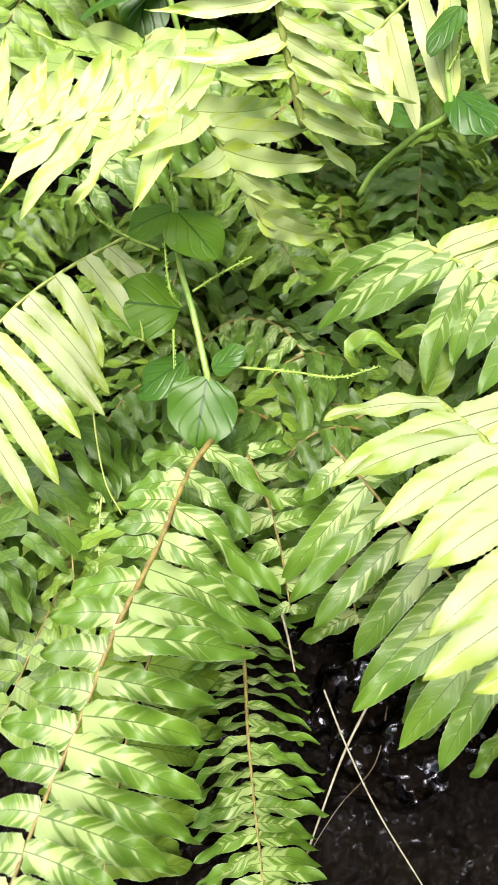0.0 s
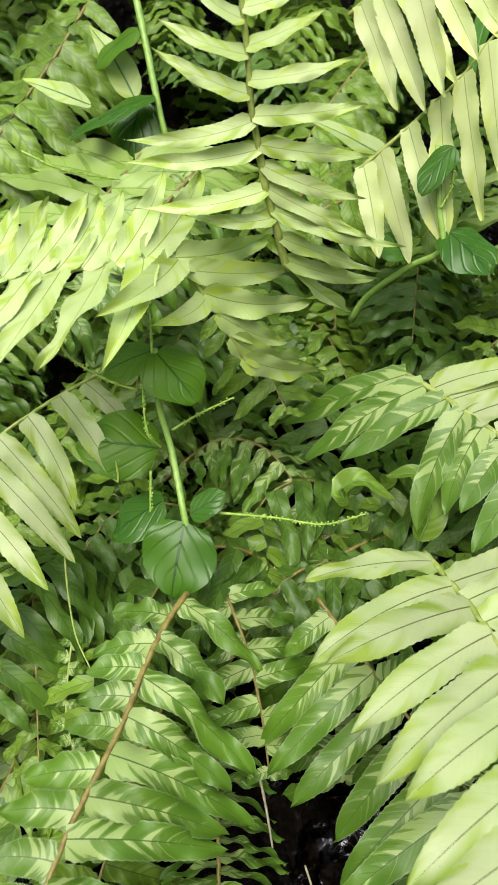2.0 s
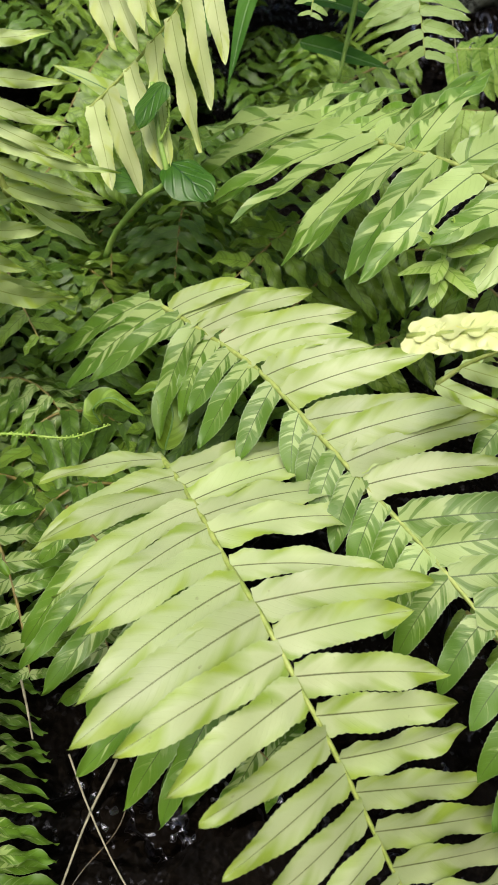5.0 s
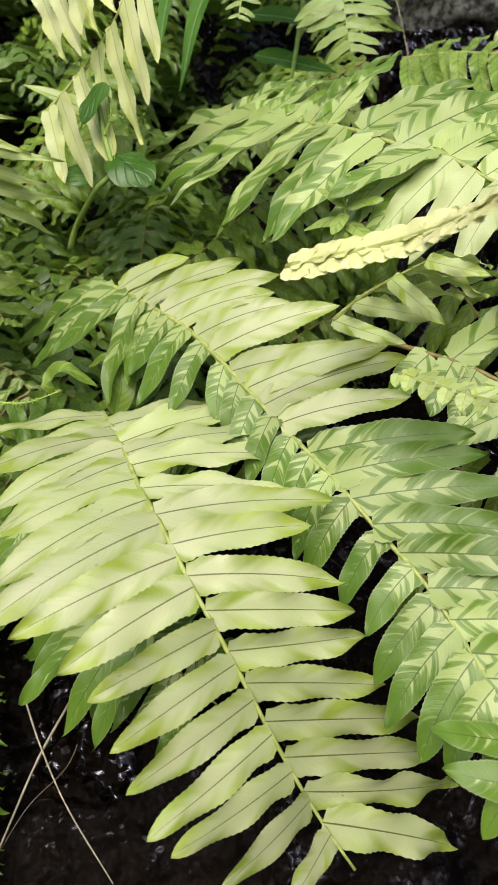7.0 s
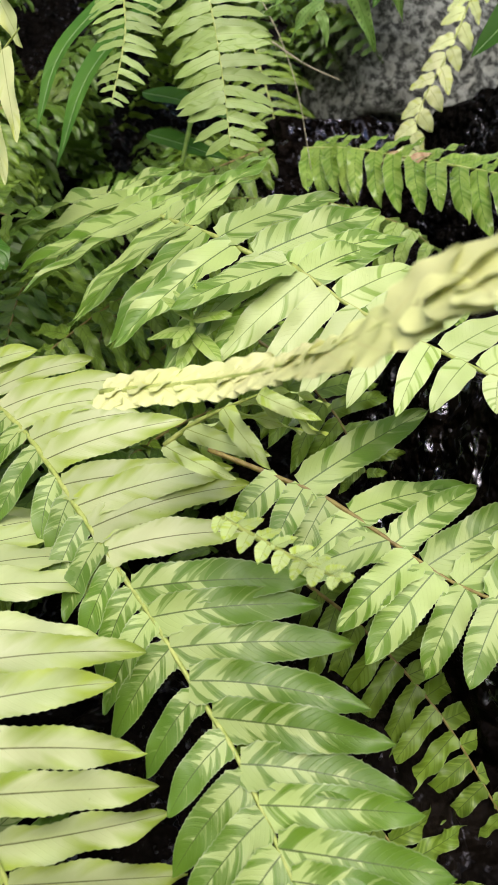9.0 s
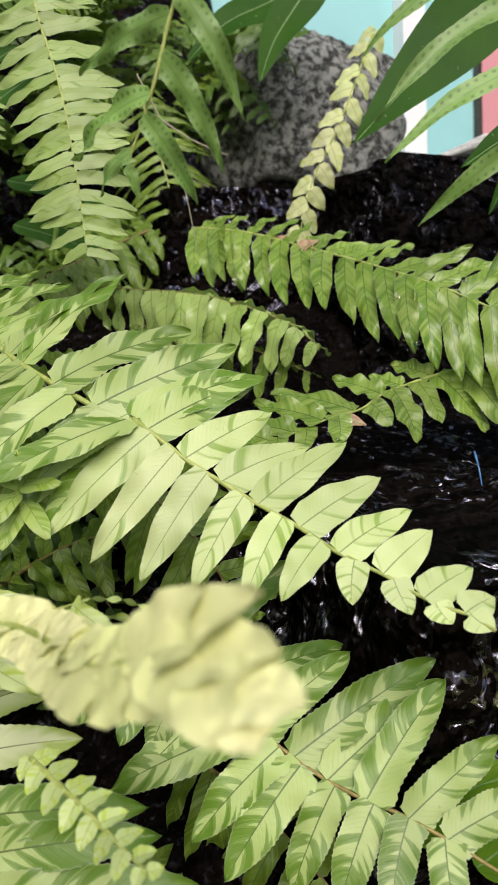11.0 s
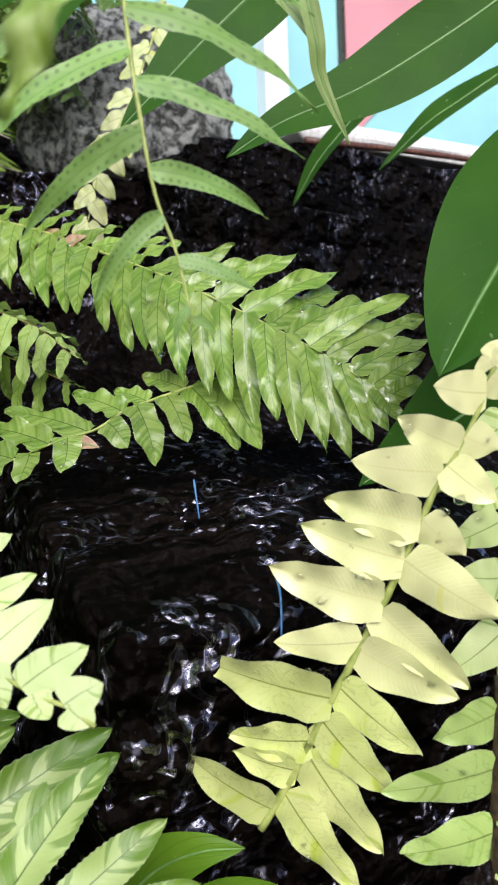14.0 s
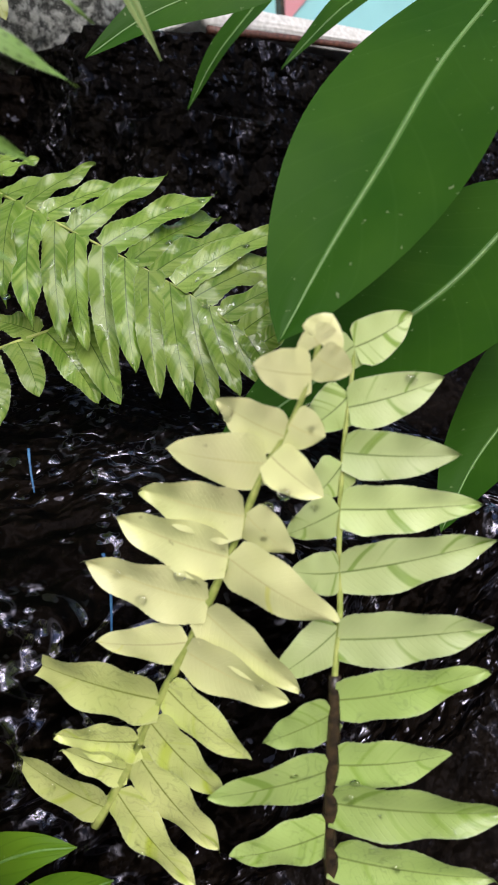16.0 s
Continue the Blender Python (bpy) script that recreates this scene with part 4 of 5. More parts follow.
# ladder-like fronds farther back
frond([(0.287, 0.412, 0.820), (0.289, 0.399, 0.775), (0.290, 0.387, 0.738), (0.283, 0.383, 0.700)], (-0.330, -0.764, 0.554), 0.021, 0.0062, mat='soft', ratio=0.24, wave=0.12, bend=20, fold=(12, 12), lean=5, rib='green_rib', label='light green ladder fern frond hanging down')
frond([(0.321, 0.436, 0.880), (0.328, 0.421, 0.825), (0.338, 0.405, 0.775), (0.343, 0.391, 0.727), (0.346, 0.384, 0.688)], (-0.389, -0.741, 0.548), 0.034, 0.008, mat='soft', ratio=0.24, wave=0.15, bend=20, fold=(8, 8), lean=3, profile=(1, 1, 1, 0.85, 0.5), rib='green_rib', label='light green ladder fern frond hanging down')
frond([(0.451, 0.708, 0.930), (0.463, 0.692, 0.877), (0.473, 0.675, 0.820), (0.476, 0.662, 0.754)], (-0.334, -0.880, 0.337), 0.055, 0.011, mat='green', style='slim', ratio=0.12, fold=(5, 5), lean=10, rib='green_rib', label='thin dark green ladder fern frond in shade')
frond([(0.590, 0.507, 0.905), (0.574, 0.508, 0.865), (0.558, 0.510, 0.826), (0.539, 0.513, 0.788), (0.528, 0.517, 0.747)], (-0.397, -0.893, 0.214), 0.020, 0.0175, mat='hanging', style='oval', ratio=0.66, fold=(15, 15), lean=32, wave=0.1, rib='green_rib', profile=(0.8, 1, 1, 1, 0.9), label='creamy young fern frond hanging over a boulder')

# the sparse frond near the camera
frond([(0.446, 0.198, 0.745), (0.446, 0.194, 0.714), (0.447, 0.191, 0.692), (0.450, 0.190, 0.670), (0.454, 0.188, 0.656), (0.457, 0.186, 0.638)], (-0.397, -0.893, 0.214), 0.048, 0.02, mat='dotted', style='slim', ratio=0.155, wave=0.2, fold=(0, 0), lean=16, rib='green_rib', thick=0.0008, profile=(1.1, 1.2, 1, 0.5, 0.15), label='sparse green fern frond with spore-dotted leaflets')
frond([(0.349, 0.197, 0.736), (0.342, 0.211, 0.716), (0.337, 0.218, 0.694), (0.331, 0.226, 0.674)], (-0.383, -0.898, 0.217), 0.036, 0.016, mat='dotted', style='slim', ratio=0.22, fold=(5, 5), lean=30, rib='green_rib', thick=0.0008, label='light green fern frond close to the path')

# smooth broad leaves
broad_leaf([(0.714, 0.210, 0.796), (0.657, 0.208, 0.740), (0.622, 0.205, 0.708), (0.593, 0.200, 0.676), (0.570, 0.199, 0.649), (0.551, 0.199, 0.623)], (-0.671, -0.566, 0.478), 0.060, label='large smooth dark green leaf with a pale midrib', tip=1.6)
broad_leaf([(0.702, 0.227, 0.676), (0.654, 0.230, 0.639), (0.609, 0.239, 0.613), (0.556, 0.252, 0.582)], (-0.524, -0.523, 0.673), 0.075, label='dark green broad leaf behind a cream frond')
broad_leaf([(0.741, 0.227, 0.621), (0.693, 0.225, 0.591), (0.663, 0.226, 0.566), (0.640, 0.222, 0.542)], (-0.640, -0.494, 0.589), 0.05, label='dark green broad leaf in shade')
broad_leaf([(0.658, 0.400, 0.927), (0.618, 0.408, 0.879), (0.573, 0.419, 0.833), (0.525, 0.430, 0.781)], (-0.438, -0.884, 0.166), 0.056, label='long dark green lance-shaped leaf')
broad_leaf([(0.738, 0.314, 0.858), (0.691, 0.331, 0.824), (0.640, 0.351, 0.792), (0.596, 0.367, 0.772), (0.566, 0.376, 0.752)], (-0.432, -0.876, 0.214), 0.046, label='long green lance-shaped leaf before a painted wall')
broad_leaf([(0.759, 0.461, 0.878), (0.724, 0.468, 0.833), (0.693, 0.474, 0.797), (0.670, 0.476, 0.761)], (-0.796, -0.433, 0.422), 0.026, label='narrow dark leaf hanging before the ledge')
broad_leaf([(0.820, 0.403, 0.860), (0.780, 0.415, 0.833), (0.751, 0.422, 0.813), (0.715, 0.431, 0.779)], (-0.600, -0.512, 0.614), 0.026, label='narrow dark leaf hanging before the ledge')
broad_leaf([(0.352, 0.445, 0.818), (0.308, 0.451, 0.783), (0.276, 0.454, 0.741), (0.259, 0.452, 0.686)], (-0.510, -0.675, 0.533), 0.02, mat='strap', label='narrow strap-shaped green leaf')
broad_leaf([(0.322, 0.464, 0.824), (0.285, 0.469, 0.792), (0.260, 0.470, 0.757), (0.248, 0.466, 0.711)], (-0.510, -0.675, 0.533), 0.018, mat='strap', label='narrow strap-shaped green leaf')
broad_leaf([(0.318, 0.505, 0.759), (0.343, 0.492, 0.752), (0.376, 0.477, 0.738)], (-0.215, -0.750, 0.625), 0.02, mat='strap', label='dull green leaf lying level')
broad_leaf([(0.321, 0.503, 0.731), (0.343, 0.491, 0.723), (0.372, 0.477, 0.711)], (-0.215, -0.750, 0.625), 0.02, mat='strap', label='dull green leaf lying level')

# small fleshy plants with heart-shaped leaves
small_plant([(0.106, 0.392, 0.431), (0.103, 0.378, 0.480), (0.099, 0.373, 0.501), (0.093, 0.384, 0.529), (0.087, 0.384, 0.550), (0.085, 0.378, 0.574)], [((0.099, 0.372, 0.500), (0.092, 0.360, 0.471), (-0.119, -0.820, 0.559), 1.05, 'heart'), ((0.101, 0.370, 0.504), (0.114, 0.364, 0.515), (0.102, -0.714, 0.693), 0.75, 'heart'), ((0.085, 0.378, 0.573), (0.103, 0.365, 0.555), (-0.008, -0.730, 0.683), 0.95, 'heart_light'), ((0.084, 0.379, 0.573), (0.063, 0.375, 0.566), (-0.216, -0.776, 0.593), 0.85, 'heart_light'), ((0.087, 0.385, 0.530), (0.053, 0.380, 0.536), (-0.224, -0.861, 0.457), 0.92, 'heart_light'), ((0.090, 0.386, 0.506), (0.064, 0.386, 0.492), (-0.099, -0.640, 0.762), 0.8, 'heart')], [[(0.093, 0.386, 0.538), (0.105, 0.383, 0.546), (0.119, 0.377, 0.554)], [(0.112, 0.369, 0.505), (0.138, 0.368, 0.503), (0.159, 0.365, 0.501), (0.177, 0.364, 0.506)], [(0.078, 0.378, 0.556), (0.062, 0.376, 0.562), (0.048, 0.376, 0.572), (0.043, 0.375, 0.588)], [(0.088, 0.382, 0.531), (0.083, 0.376, 0.537), (0.081, 0.376, 0.547), (0.080, 0.377, 0.560)], [(0.084, 0.379, 0.521), (0.084, 0.377, 0.503)], [(0.084, 0.376, 0.572), (0.083, 0.378, 0.588), (0.082, 0.379, 0.602)]], 'small fleshy plant with heart-shaped leaves and green flower spikes', 0.0019)
small_plant([(0.186, 0.444, 0.589), (0.191, 0.432, 0.601), (0.202, 0.404, 0.614), (0.211, 0.388, 0.621), (0.208, 0.386, 0.639), (0.205, 0.385, 0.664)], [((0.213, 0.387, 0.629), (0.229, 0.373, 0.613), (-0.200, -0.719, 0.665), 0.95, 'heart'), ((0.202, 0.403, 0.620), (0.185, 0.404, 0.629), (-0.391, -0.630, 0.671), 0.9, 'heart'), ((0.210, 0.380, 0.663), (0.194, 0.377, 0.645), (-0.296, -0.669, 0.682), 0.6, 'heart')], [[(0.208, 0.384, 0.638), (0.212, 0.383, 0.648), (0.211, 0.382, 0.659)]], 'small fleshy plant with round dark leaves under a hanging frond', 0.0018)
small_plant([(0.066, 0.501, 0.776), (0.074, 0.495, 0.746), (0.086, 0.491, 0.694), (0.095, 0.501, 0.668)], [((0.082, 0.488, 0.705), (0.034, 0.481, 0.687), (-0.101, -0.580, 0.808), 0.34, 'heart'), ((0.075, 0.499, 0.706), (0.065, 0.495, 0.674), (-0.120, -0.831, 0.544), 0.9, 'heart'), ((0.073, 0.494, 0.740), (0.047, 0.495, 0.724), (-0.110, -0.688, 0.717), 0.6, 'heart_light')], [[(0.013, 0.481, 0.671), (0.035, 0.476, 0.662), (0.064, 0.478, 0.659)]], 'fleshy plant with long and round leaves at the back', 0.0022)
small_plant([(0.308, 0.298, 0.563), (0.305, 0.289, 0.572), (0.303, 0.285, 0.580), (0.301, 0.280, 0.587)], [((0.304, 0.284, 0.580), (0.292, 0.283, 0.589), (-0.231, -0.736, 0.636), 0.38, 'lime'), ((0.304, 0.284, 0.580), (0.315, 0.273, 0.583), (-0.231, -0.736, 0.636), 0.4, 'lime'), ((0.304, 0.284, 0.579), (0.312, 0.280, 0.592), (-0.231, -0.736, 0.636), 0.35, 'lime'), ((0.304, 0.286, 0.578), (0.294, 0.277, 0.570), (-0.231, -0.736, 0.636), 0.4, 'lime'), ((0.305, 0.287, 0.576), (0.286, 0.290, 0.575), (-0.204, -0.643, 0.739), 0.36, 'lime'), ((0.306, 0.289, 0.575), (0.311, 0.273, 0.565), (-0.231, -0.736, 0.636), 0.4, 'lime'), ((0.306, 0.289, 0.574), (0.296, 0.281, 0.561), (-0.231, -0.736, 0.636), 0.4, 'lime'), ((0.302, 0.282, 0.583), (0.296, 0.282, 0.591), (-0.231, -0.736, 0.636), 0.35, 'lime'), ((0.302, 0.282, 0.583), (0.307, 0.279, 0.591), (-0.231, -0.736, 0.636), 0.35, 'lime')], [[(0.303, 0.282, 0.585), (0.304, 0.280, 0.589), (0.303, 0.279, 0.593)]], 'young light green shoot with pointed leaves', 0.0013)

# dry stalks and thin stems
dry_stalk([(0.172, 0.330, 0.357), (0.157, 0.318, 0.338), (0.143, 0.304, 0.315), (0.131, 0.291, 0.295)], 0.0007, 'pale dry stalk hanging against the rock')
dry_stalk([(0.151, 0.334, 0.361), (0.158, 0.319, 0.343), (0.169, 0.302, 0.321), (0.187, 0.283, 0.294)], 0.0005, 'thin dry stalk across the rock')
dry_stalk([(0.180, 0.329, 0.354), (0.171, 0.315, 0.335), (0.152, 0.304, 0.323), (0.137, 0.297, 0.305)], 0.0005, 'thin dark stalk across wet rock', mat='dark_rib')
dry_stalk([(0.132, 0.344, 0.395), (0.134, 0.337, 0.386), (0.136, 0.329, 0.374)], 0.0007, 'short pale dry stalk')
dry_stalk([(0.046, 0.392, 0.507), (0.047, 0.380, 0.480), (0.052, 0.369, 0.453), (0.060, 0.359, 0.439)], 0.0006, 'thin hanging green stem', mat='green_rib', name='hanging_stem')
dry_stalk([(0.408, 0.527, 0.850), (0.424, 0.521, 0.816), (0.437, 0.520, 0.780), (0.448, 0.519, 0.726)], 0.0005, 'thin pale stalk before the boulder')
dry_stalk([(0.433, 0.571, 0.842), (0.459, 0.562, 0.824), (0.486, 0.554, 0.812)], 0.0008, 'thin pale stalk before the boulder')
dry_stalk([(0.499, 0.687, 0.837), (0.532, 0.696, 0.832), (0.568, 0.703, 0.822)], 0.0012, 'fallen dry twig under the boulder')
dry_stalk([(0.349, 0.475, 0.755), (0.346, 0.480, 0.734), (0.341, 0.486, 0.705)], 0.002, 'smooth green leaf stalk in shade', mat='stem', name='leaf_stalk')
frond([(0.050, 0.378, 0.443), (0.049, 0.372, 0.432), (0.049, 0.364, 0.418), (0.052, 0.357, 0.406)], (-0.120, -0.831, 0.544), 0.0085, 0.0075, mat='variegated', style='oval', ratio=0.7, fold=(5, 5), lean=0, rib='green_rib', thick=0.0006, profile=(0.8, 1, 1, 1, 0.8), label='tiny fern frond with round leaflets')
frond([(0.423, 0.097, 0.681), (0.408, 0.105, 0.674), (0.395, 0.112, 0.669), (0.385, 0.120, 0.665)], (-0.380, -0.866, 0.324), 0.022, 0.0125, mat='lime', style='slim', ratio=0.32, fold=(5, 5), lean=30, rib='green_rib', thick=0.0007, label='light green fern frond above the wet stones')
dry_stalk([(0.506, 0.236, 0.559), (0.506, 0.232, 0.549), (0.504, 0.229, 0.534)], 0.0006, 'thin blue plastic strip on the wet stone', mat='blue', name='blue_strip')
dry_stalk([(0.498, 0.284, 0.587), (0.497, 0.280, 0.580), (0.497, 0.278, 0.572)], 0.0006, 'short blue plastic strip on the wet stone', mat='blue', name='blue_strip')

# odd small things among the leaves
broad_leaf([(0.176, 0.391, 0.503), (0.172, 0.388, 0.512), (0.181, 0.383, 0.517), (0.196, 0.384, 0.507)], (-0.091, -0.594, 0.799), 0.013, mat='green', name='curled_leaflet', label='curled light green fern leaflet', wave=0.3)
broad_leaf([(0.204, 0.369, 0.492), (0.208, 0.367, 0.510), (0.203, 0.376, 0.521), (0.192, 0.387, 0.518)], (0.108, -0.778, 0.618), 0.015, mat='green', name='curled_leaflet', label='curled light green fern leaflet', wave=0.3)
broad_leaf([(0.482, 0.488, 0.722), (0.488, 0.483, 0.728), (0.498, 0.477, 0.732)], (-0.301, -0.734, 0.609), 0.011, mat='bud', name='withered_leaflet', label='withered pink-brown fern leaflet')
broad_leaf([(0.488, 0.483, 0.722), (0.493, 0.479, 0.727), (0.501, 0.473, 0.730)], (-0.322, -0.778, 0.540), 0.009, mat='bud', name='withered_leaflet', label='withered pink-brown fern leaflet')
broad_leaf([(0.494, 0.455, 0.716), (0.500, 0.451, 0.719), (0.506, 0.445, 0.721)], (-0.301, -0.734, 0.609), 0.011, mat='bud', name='withered_leaflet', label='withered pink-brown fern leaflet')
broad_leaf([(0.463, 0.350, 0.598), (0.469, 0.344, 0.602), (0.476, 0.339, 0.600)], (-0.332, -0.716, 0.614), 0.01, mat='bud', name='withered_leaflet', label='withered brown fern leaflet on wet stone')
dry_stalk([(0.331, 0.294, 0.597), (0.333, 0.292, 0.600), (0.335, 0.290, 0.603), (0.337, 0.288, 0.593)], 0.0008, 'dark dry scrap stuck on a frond', mat='dark_rib', name='dry_scrap')

# more fronds among the large ones
frond([(0.184, 0.341, 0.410), (0.200, 0.324, 0.392), (0.222, 0.310, 0.375), (0.242, 0.295, 0.358)], (-0.116, -0.793, 0.598), 0.045, 0.0125, mat='variegated', ratio=0.24, fold=(5, 15), lean=5, label='grey-green fern frond hanging over black rock')
frond([(0.288, 0.261, 0.531), (0.297, 0.254, 0.539), (0.306, 0.242, 0.545), (0.315, 0.230, 0.550)], (-0.173, -0.793, 0.585), 0.034, 0.0115, mat='bright', ratio=0.22, fold=(70, 0), lean=38, rib='green_rib', profile=(0.9, 1, 1, 0.9, 0.7), label='young whitish-green fern frond with narrow leaflets')
broad_leaf([(0.446, 0.259, 0.437), (0.460, 0.248, 0.457), (0.473, 0.237, 0.466), (0.486, 0.228, 0.468)], (-0.360, -0.705, 0.610), 0.022, mat='heart_light', label='smooth light green leaf beside wet stone')
broad_leaf([(0.466, 0.247, 0.428), (0.483, 0.234, 0.446), (0.495, 0.223, 0.455)], (-0.360, -0.705, 0.610), 0.022, mat='heart_light', label='smooth light green leaf beside wet stone')
frond([(0.173, 0.429, 0.730), (0.183, 0.421, 0.737), (0.193, 0.414, 0.741), (0.203, 0.405, 0.745), (0.213, 0.398, 0.752), (0.222, 0.391, 0.759), (0.231, 0.385, 0.766)], (-0.120, -0.900, 0.420), 0.05, 0.0085, mat='hanging', fold=(0, 0), lean=5, bend=18, wave=0.22, ratio=0.22, uneven=1.0, twist=6, rib='green_rib', profile=(0.9, 1, 1, 1, 0.8), label='pale fern frond with leaflets hanging straight down', right=[(0.088, -1, 57), (0.208, 5, 66), (0.324, 14, 66), (0.411, 8, 71), (0.513, 5, 54), (0.705, -3, 50), (0.835, -2, 48)], broad=12.5, sickle=-0.08)
frond([(0.368, 0.329, 0.463), (0.399, 0.314, 0.437), (0.428, 0.294, 0.401), (0.450, 0.275, 0.358)], (-0.234, -0.812, 0.534), 0.042, 0.0125, mat='green', ratio=0.26, fold=(5, 15), lean=15, label='dark green fern frond in a gap between fronds')
frond([(0.343, 0.319, 0.412), (0.370, 0.300, 0.383), (0.401, 0.279, 0.345), (0.414, 0.264, 0.311)], (-0.234, -0.812, 0.534), 0.045, 0.0125, mat='green', ratio=0.26, fold=(5, 15), lean=15, label='dark green fern frond in a gap between fronds')
frond([(0.344, 0.366, 0.589), (0.367, 0.349, 0.569), (0.388, 0.336, 0.544), (0.402, 0.326, 0.514)], (-0.234, -0.812, 0.534), 0.042, 0.0125, mat='green', ratio=0.26, fold=(5, 15), lean=15, label='dark green fern frond in a gap between fronds')
frond([(0.118, 0.388, 0.464), (0.127, 0.367, 0.444), (0.133, 0.355, 0.420), (0.136, 0.344, 0.397)], (-0.008, -0.730, 0.683), 0.04, 0.012, mat='variegated', ratio=0.26, fold=(5, 20), lean=5, label='variegated fern frond half hidden by others')
frond([(0.042, 0.544, 0.771), (0.021, 0.530, 0.730), (-0.003, 0.516, 0.690), (-0.025, 0.502, 0.646)], (-0.116, -0.764, 0.635), 0.055, 0.0135, mat='green', ratio=0.26, fold=(5, 10), label='light green fern frond with broad leaflets')
frond([(0.104, 0.479, 0.665), (0.080, 0.461, 0.635), (0.058, 0.445, 0.609), (0.039, 0.427, 0.581)], (-0.116, -0.764, 0.635), 0.045, 0.0125, mat='variegated', ratio=0.26, fold=(5, 15), label='light green fern frond with broad leaflets')
frond([(0.123, 0.446, 0.605), (0.133, 0.430, 0.582), (0.141, 0.420, 0.561), (0.148, 0.411, 0.545)], (-0.011, -0.753, 0.658), 0.034, 0.012, mat='green', ratio=0.26, fold=(5, 15), label='light green fern frond under an arching one')
broad_leaf([(0.213, 0.478, 0.677), (0.188, 0.483, 0.690), (0.164, 0.486, 0.699)], (-0.209, -0.724, 0.657), 0.016, mat='bright', name='single_leaflet', label='pale green leaflet of a fern at the back')
broad_leaf([(0.071, 0.505, 0.708), (0.059, 0.504, 0.728), (0.046, 0.503, 0.743)], (-0.120, -0.831, 0.544), 0.018, mat='bright', name='single_leaflet', label='pale green leaflet of a fern at the back')
broad_leaf([(0.047, 0.502, 0.702), (0.029, 0.494, 0.706), (0.012, 0.492, 0.710)], (-0.116, -0.764, 0.635), 0.018, mat='bright', name='single_leaflet', label='pale green leaflet of a fern at the back')
dry_stalk([(0.502, 0.278, 0.556), (0.506, 0.274, 0.557), (0.511, 0.270, 0.557)], 0.0006, 'short blue plastic strip on the wet stone', mat='blue', name='blue_strip')
broad_leaf([(0.563, 0.532, 0.967), (0.536, 0.538, 0.926), (0.519, 0.539, 0.898), (0.508, 0.542, 0.867)], (-0.384, -0.900, 0.207), 0.036, label='dark green leaf hanging before a boulder')
broad_leaf([(0.596, 0.570, 1.011), (0.546, 0.579, 0.963), (0.498, 0.587, 0.934), (0.467, 0.598, 0.902)], (-0.350, -0.887, 0.303), 0.045, label='dark green leaf hanging before a boulder')
frond([(0.293, 0.462, 0.552), (0.319, 0.451, 0.579), (0.342, 0.437, 0.591), (0.367, 0.420, 0.594), (0.385, 0.405, 0.591)], (-0.192, -0.713, 0.675), 0.042, 0.0125, mat='green', ratio=0.26, fold=(5, 15), lean=12, label='green fern frond between two pale ones')
frond([(0.292, 0.422, 0.511), (0.318, 0.409, 0.531), (0.342, 0.395, 0.544), (0.365, 0.379, 0.548)], (-0.192, -0.713, 0.675), 0.04, 0.0125, mat='green', ratio=0.26, fold=(5, 15), lean=12, label='green fern frond between two pale ones')
frond([(0.147, 0.410, 0.463), (0.161, 0.393, 0.437), (0.170, 0.379, 0.408), (0.175, 0.368, 0.379)], (-0.011, -0.753, 0.658), 0.05, 0.0115, mat='variegated', ratio=0.26, fold=(8, 15), lean=5, profile=(0.8, 1, 1, 0.9, 0.6), label='grey-green fern frond hanging over black rock')
broad_leaf([(0.505, 0.205, 0.751), (0.510, 0.204, 0.727), (0.513, 0.206, 0.716), (0.523, 0.206, 0.697)], (-0.432, -0.876, 0.214), 0.006, mat='soft', label='narrow yellow-green fern leaflet hanging before a painted wall', wave=0.3)
broad_leaf([(0.495, 0.221, 0.758), (0.504, 0.216, 0.745), (0.509, 0.211, 0.736), (0.513, 0.206, 0.723)], (-0.432, -0.876, 0.214), 0.006, mat='soft', label='narrow yellow-green fern leaflet hanging before a painted wall', wave=0.3)
dry_stalk([(0.72, 0.532, 0.834), (0.82, 0.527, 0.837), (0.93, 0.525, 0.838), (1.05, 0.527, 0.838)], 0.0032, "reddish-brown crusted edge below a cement strip", mat="rust", name="crusted_edge")
frond([(0.093, 0.376, 0.419), (0.077, 0.350, 0.388), (0.064, 0.327, 0.357), (0.056, 0.305, 0.325), (0.050, 0.286, 0.292)], (0.084, -0.803, 0.590), 0.045, 0.0115, mat='green', ratio=0.26, fold=(5, 30), lean=0, profile=(0.8, 1, 1, 0.9, 0.7), label='green fern frond half hidden behind another')

# green fronds that fill the gaps at the back
frond([(0.151, 0.552, 0.643), (0.179, 0.541, 0.670), (0.205, 0.527, 0.684), (0.230, 0.512, 0.687)], (-0.169, -0.733, 0.658), 0.05, 0.013, mat='green', ratio=0.26, fold=(5, 15), lean=10, label='green fern frond in the shade at the back')
frond([(0.227, 0.591, 0.770), (0.202, 0.580, 0.739), (0.182, 0.568, 0.707), (0.166, 0.554, 0.672)], (-0.169, -0.733, 0.658), 0.05, 0.013, mat='green', ratio=0.26, fold=(5, 15), lean=10, label='green fern frond in the shade at the back')
frond([(0.420, 0.545, 0.747), (0.376, 0.540, 0.724), (0.334, 0.534, 0.700), (0.301, 0.525, 0.671)], (-0.169, -0.733, 0.658), 0.05, 0.013, mat='green', ratio=0.26, fold=(5, 15), lean=10, label='green fern frond in the shade at the back')
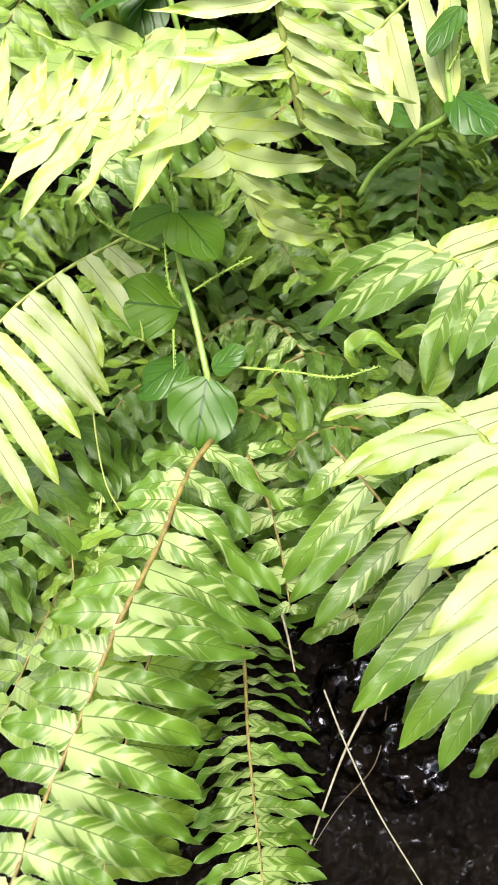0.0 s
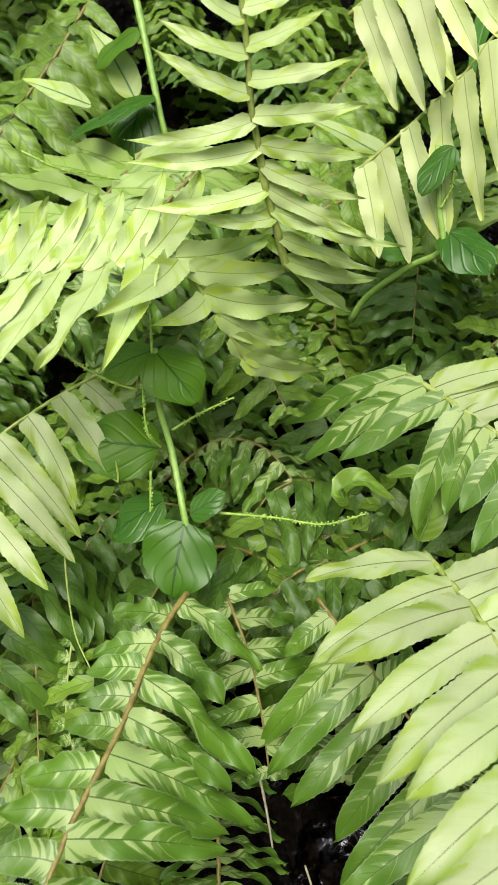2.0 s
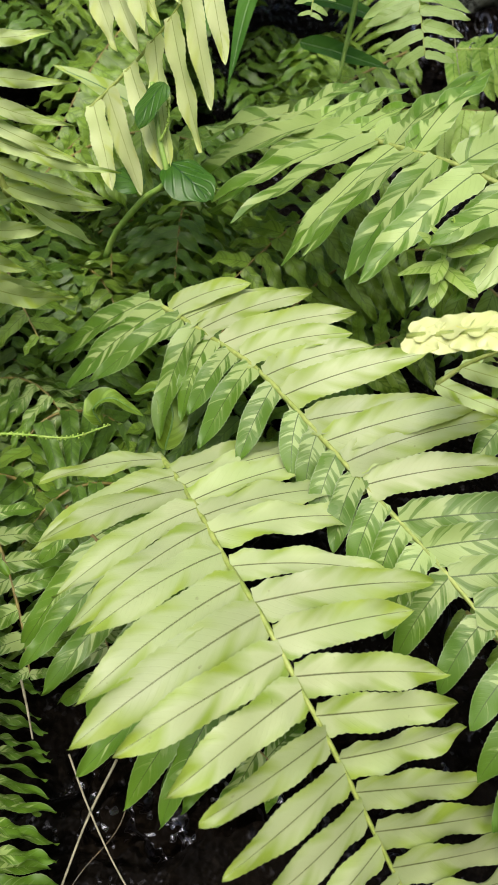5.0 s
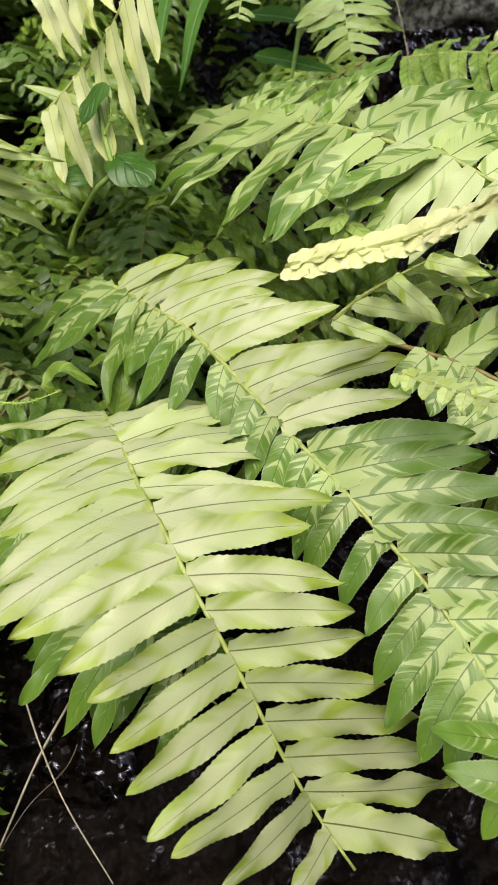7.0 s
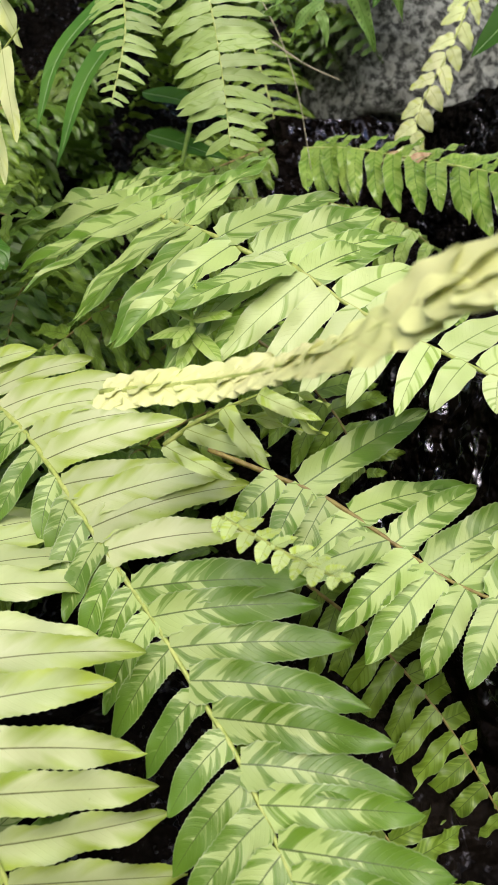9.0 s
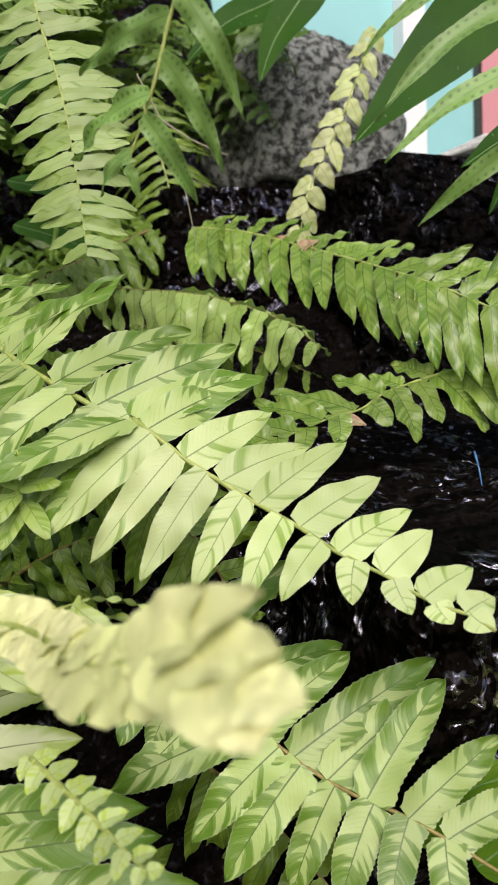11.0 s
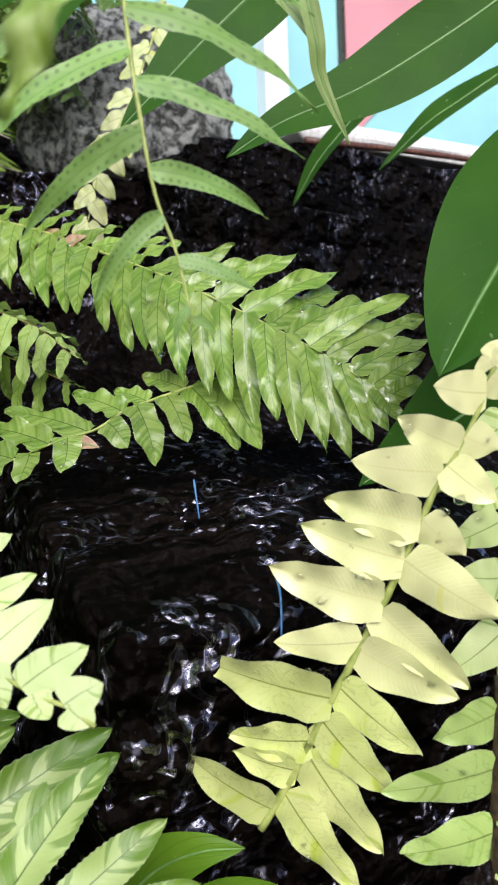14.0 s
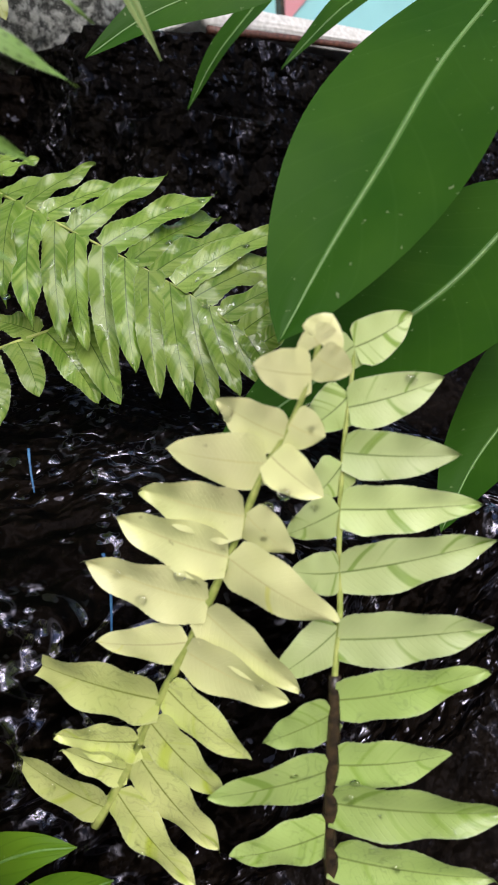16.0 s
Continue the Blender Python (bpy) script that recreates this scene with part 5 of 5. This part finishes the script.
frond([(0.351, 0.443, 0.641), (0.315, 0.439, 0.621), (0.284, 0.433, 0.601), (0.254, 0.427, 0.576)], (-0.149, -0.790, 0.595), 0.045, 0.013, mat='green', ratio=0.26, fold=(5, 15), lean=10, label='green fern frond under a variegated one')
frond([(0.167, 0.474, 0.644), (0.189, 0.460, 0.654), (0.213, 0.444, 0.656), (0.235, 0.429, 0.649)], (-0.149, -0.790, 0.595), 0.045, 0.013, mat='green', ratio=0.26, fold=(5, 15), lean=10, label='green fern frond in the shade at the back')
frond([(0.395, 0.494, 0.669), (0.428, 0.467, 0.661), (0.459, 0.441, 0.648), (0.485, 0.417, 0.632)], (-0.251, -0.599, 0.761), 0.036, 0.0125, mat='wet', wave=0.25, fold=(30, 50), lean=8, ratio=0.27, rib='brown_rib', thick=0.0006, label='wet fern frond low over the stones')

# ---- undergrowth behind ----
rnd = random.Random(4)
heaped = {}
for k in range(470):
    if k < 60:
        x, y = rnd.uniform(-0.22, 0.34), rnd.uniform(0.40, 0.62)
        lift = rnd.uniform(0.02, 0.07)
    elif k < 230:
        x, y = rnd.uniform(-0.35, 0.38), rnd.uniform(0.40, 0.72)
        lift = rnd.uniform(0.0, 0.05)
    else:
        x, y = rnd.uniform(-0.7, 0.52), rnd.uniform(0.72, 0.92)
        lift = rnd.uniform(0.0, 0.32)
    z = bank_height(x, y) + lift
    a = rnd.gauss(-1.45, 0.9)
    if x > 0.09 and y < 0.47:
        # bare black rock between the large fronds
        a = -2.9 if math.sin(a) < 0 else a
    way, n = Vector((math.cos(a), math.sin(a), 0.0)), rnd.uniform(0.08, 0.12) if k < 230 else rnd.uniform(0.10, 0.18)
    p0 = Vector((x, y, z))
    # mostly the darkened leaf, so the undergrowth's shadow lies in its colour
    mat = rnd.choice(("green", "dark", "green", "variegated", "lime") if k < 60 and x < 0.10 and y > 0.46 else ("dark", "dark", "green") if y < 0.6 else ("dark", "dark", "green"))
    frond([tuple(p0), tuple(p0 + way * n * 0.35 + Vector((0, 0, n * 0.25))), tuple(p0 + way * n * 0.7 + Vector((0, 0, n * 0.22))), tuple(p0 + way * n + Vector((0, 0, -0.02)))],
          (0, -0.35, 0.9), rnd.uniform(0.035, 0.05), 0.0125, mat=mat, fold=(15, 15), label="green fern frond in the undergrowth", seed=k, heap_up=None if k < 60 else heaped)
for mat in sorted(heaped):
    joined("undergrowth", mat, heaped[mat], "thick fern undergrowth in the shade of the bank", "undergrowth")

# ---- water drops ----
bm = bmesh.new()
for q, up, r in DROPS:
    turn = up.to_track_quat("Z", "Y").to_matrix().to_4x4()
    bmesh.ops.create_icosphere(bm, subdivisions=2, radius=r, matrix=Matrix.Translation(q) @ turn @ Matrix.Diagonal((1.2, 1, 0.5, 1)))
tagged(part("water_drops", bm, "water"), "clear water drops on wet fern leaflets", "water drops", kind="stuff")

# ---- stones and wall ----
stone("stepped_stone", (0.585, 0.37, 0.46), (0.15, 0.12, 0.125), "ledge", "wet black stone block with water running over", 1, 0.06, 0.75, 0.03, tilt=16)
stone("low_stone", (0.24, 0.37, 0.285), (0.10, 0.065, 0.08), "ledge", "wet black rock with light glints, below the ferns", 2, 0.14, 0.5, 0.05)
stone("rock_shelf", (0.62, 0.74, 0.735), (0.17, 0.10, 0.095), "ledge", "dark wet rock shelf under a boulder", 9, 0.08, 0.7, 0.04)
stone("boulder", (0.64, 0.73, 0.915), (0.105, 0.085, 0.09), "boulder", "rough grey boulder, dry on top", 3, 0.14, 0.3, 0.03)
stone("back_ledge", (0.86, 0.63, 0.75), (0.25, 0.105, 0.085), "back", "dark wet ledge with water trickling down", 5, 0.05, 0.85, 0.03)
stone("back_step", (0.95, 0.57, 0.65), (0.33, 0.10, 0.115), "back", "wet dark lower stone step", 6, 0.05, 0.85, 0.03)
stone("cement_cap", (0.93, 0.61, 0.850), (0.22, 0.07, 0.011), "cap", "rough pale cement strip along the ledge", 8, 0.02, 0.8, 0.005)


# ---- the painted wall ----
def block(name, lo, hi, mat, parent=None):
    bm = bmesh.new()
    bmesh.ops.create_cube(bm, size=1.0)
    for v in bm.verts:
        v.co = Vector([(a + b) / 2 + c * (b - a) for a, b, c in zip(lo, hi, v.co)])
    ob = part(name, bm, mat, parent)
    for f in ob.data.polygons:
        f.use_smooth = False
    return ob


wall = tagged(block("wall_back", (0.66, 1.10, 0.0), (3.4, 1.22, 2.4), "turquoise"), "turquoise painted wall behind the planting", "wall", kind="structure")
bm = bmesh.new()
bm.faces.new([bm.verts.new((x, 1.096, z)) for x, z in ((1.178, 1.0), (1.20, 1.10), (1.34, 1.24), (1.60, 1.44), (1.60, 2.4), (1.178, 2.4))])
part("painted_band", bm, "pink", wall, "diagonal pink painted band")
block("corner_post", (1.168, 1.085, 0.6), (1.176, 1.10, 2.4), "dark_rib", wall)
block("window_bar", (1.0, 1.07, 0.95), (1.045, 1.10, 2.2), "white", wall)
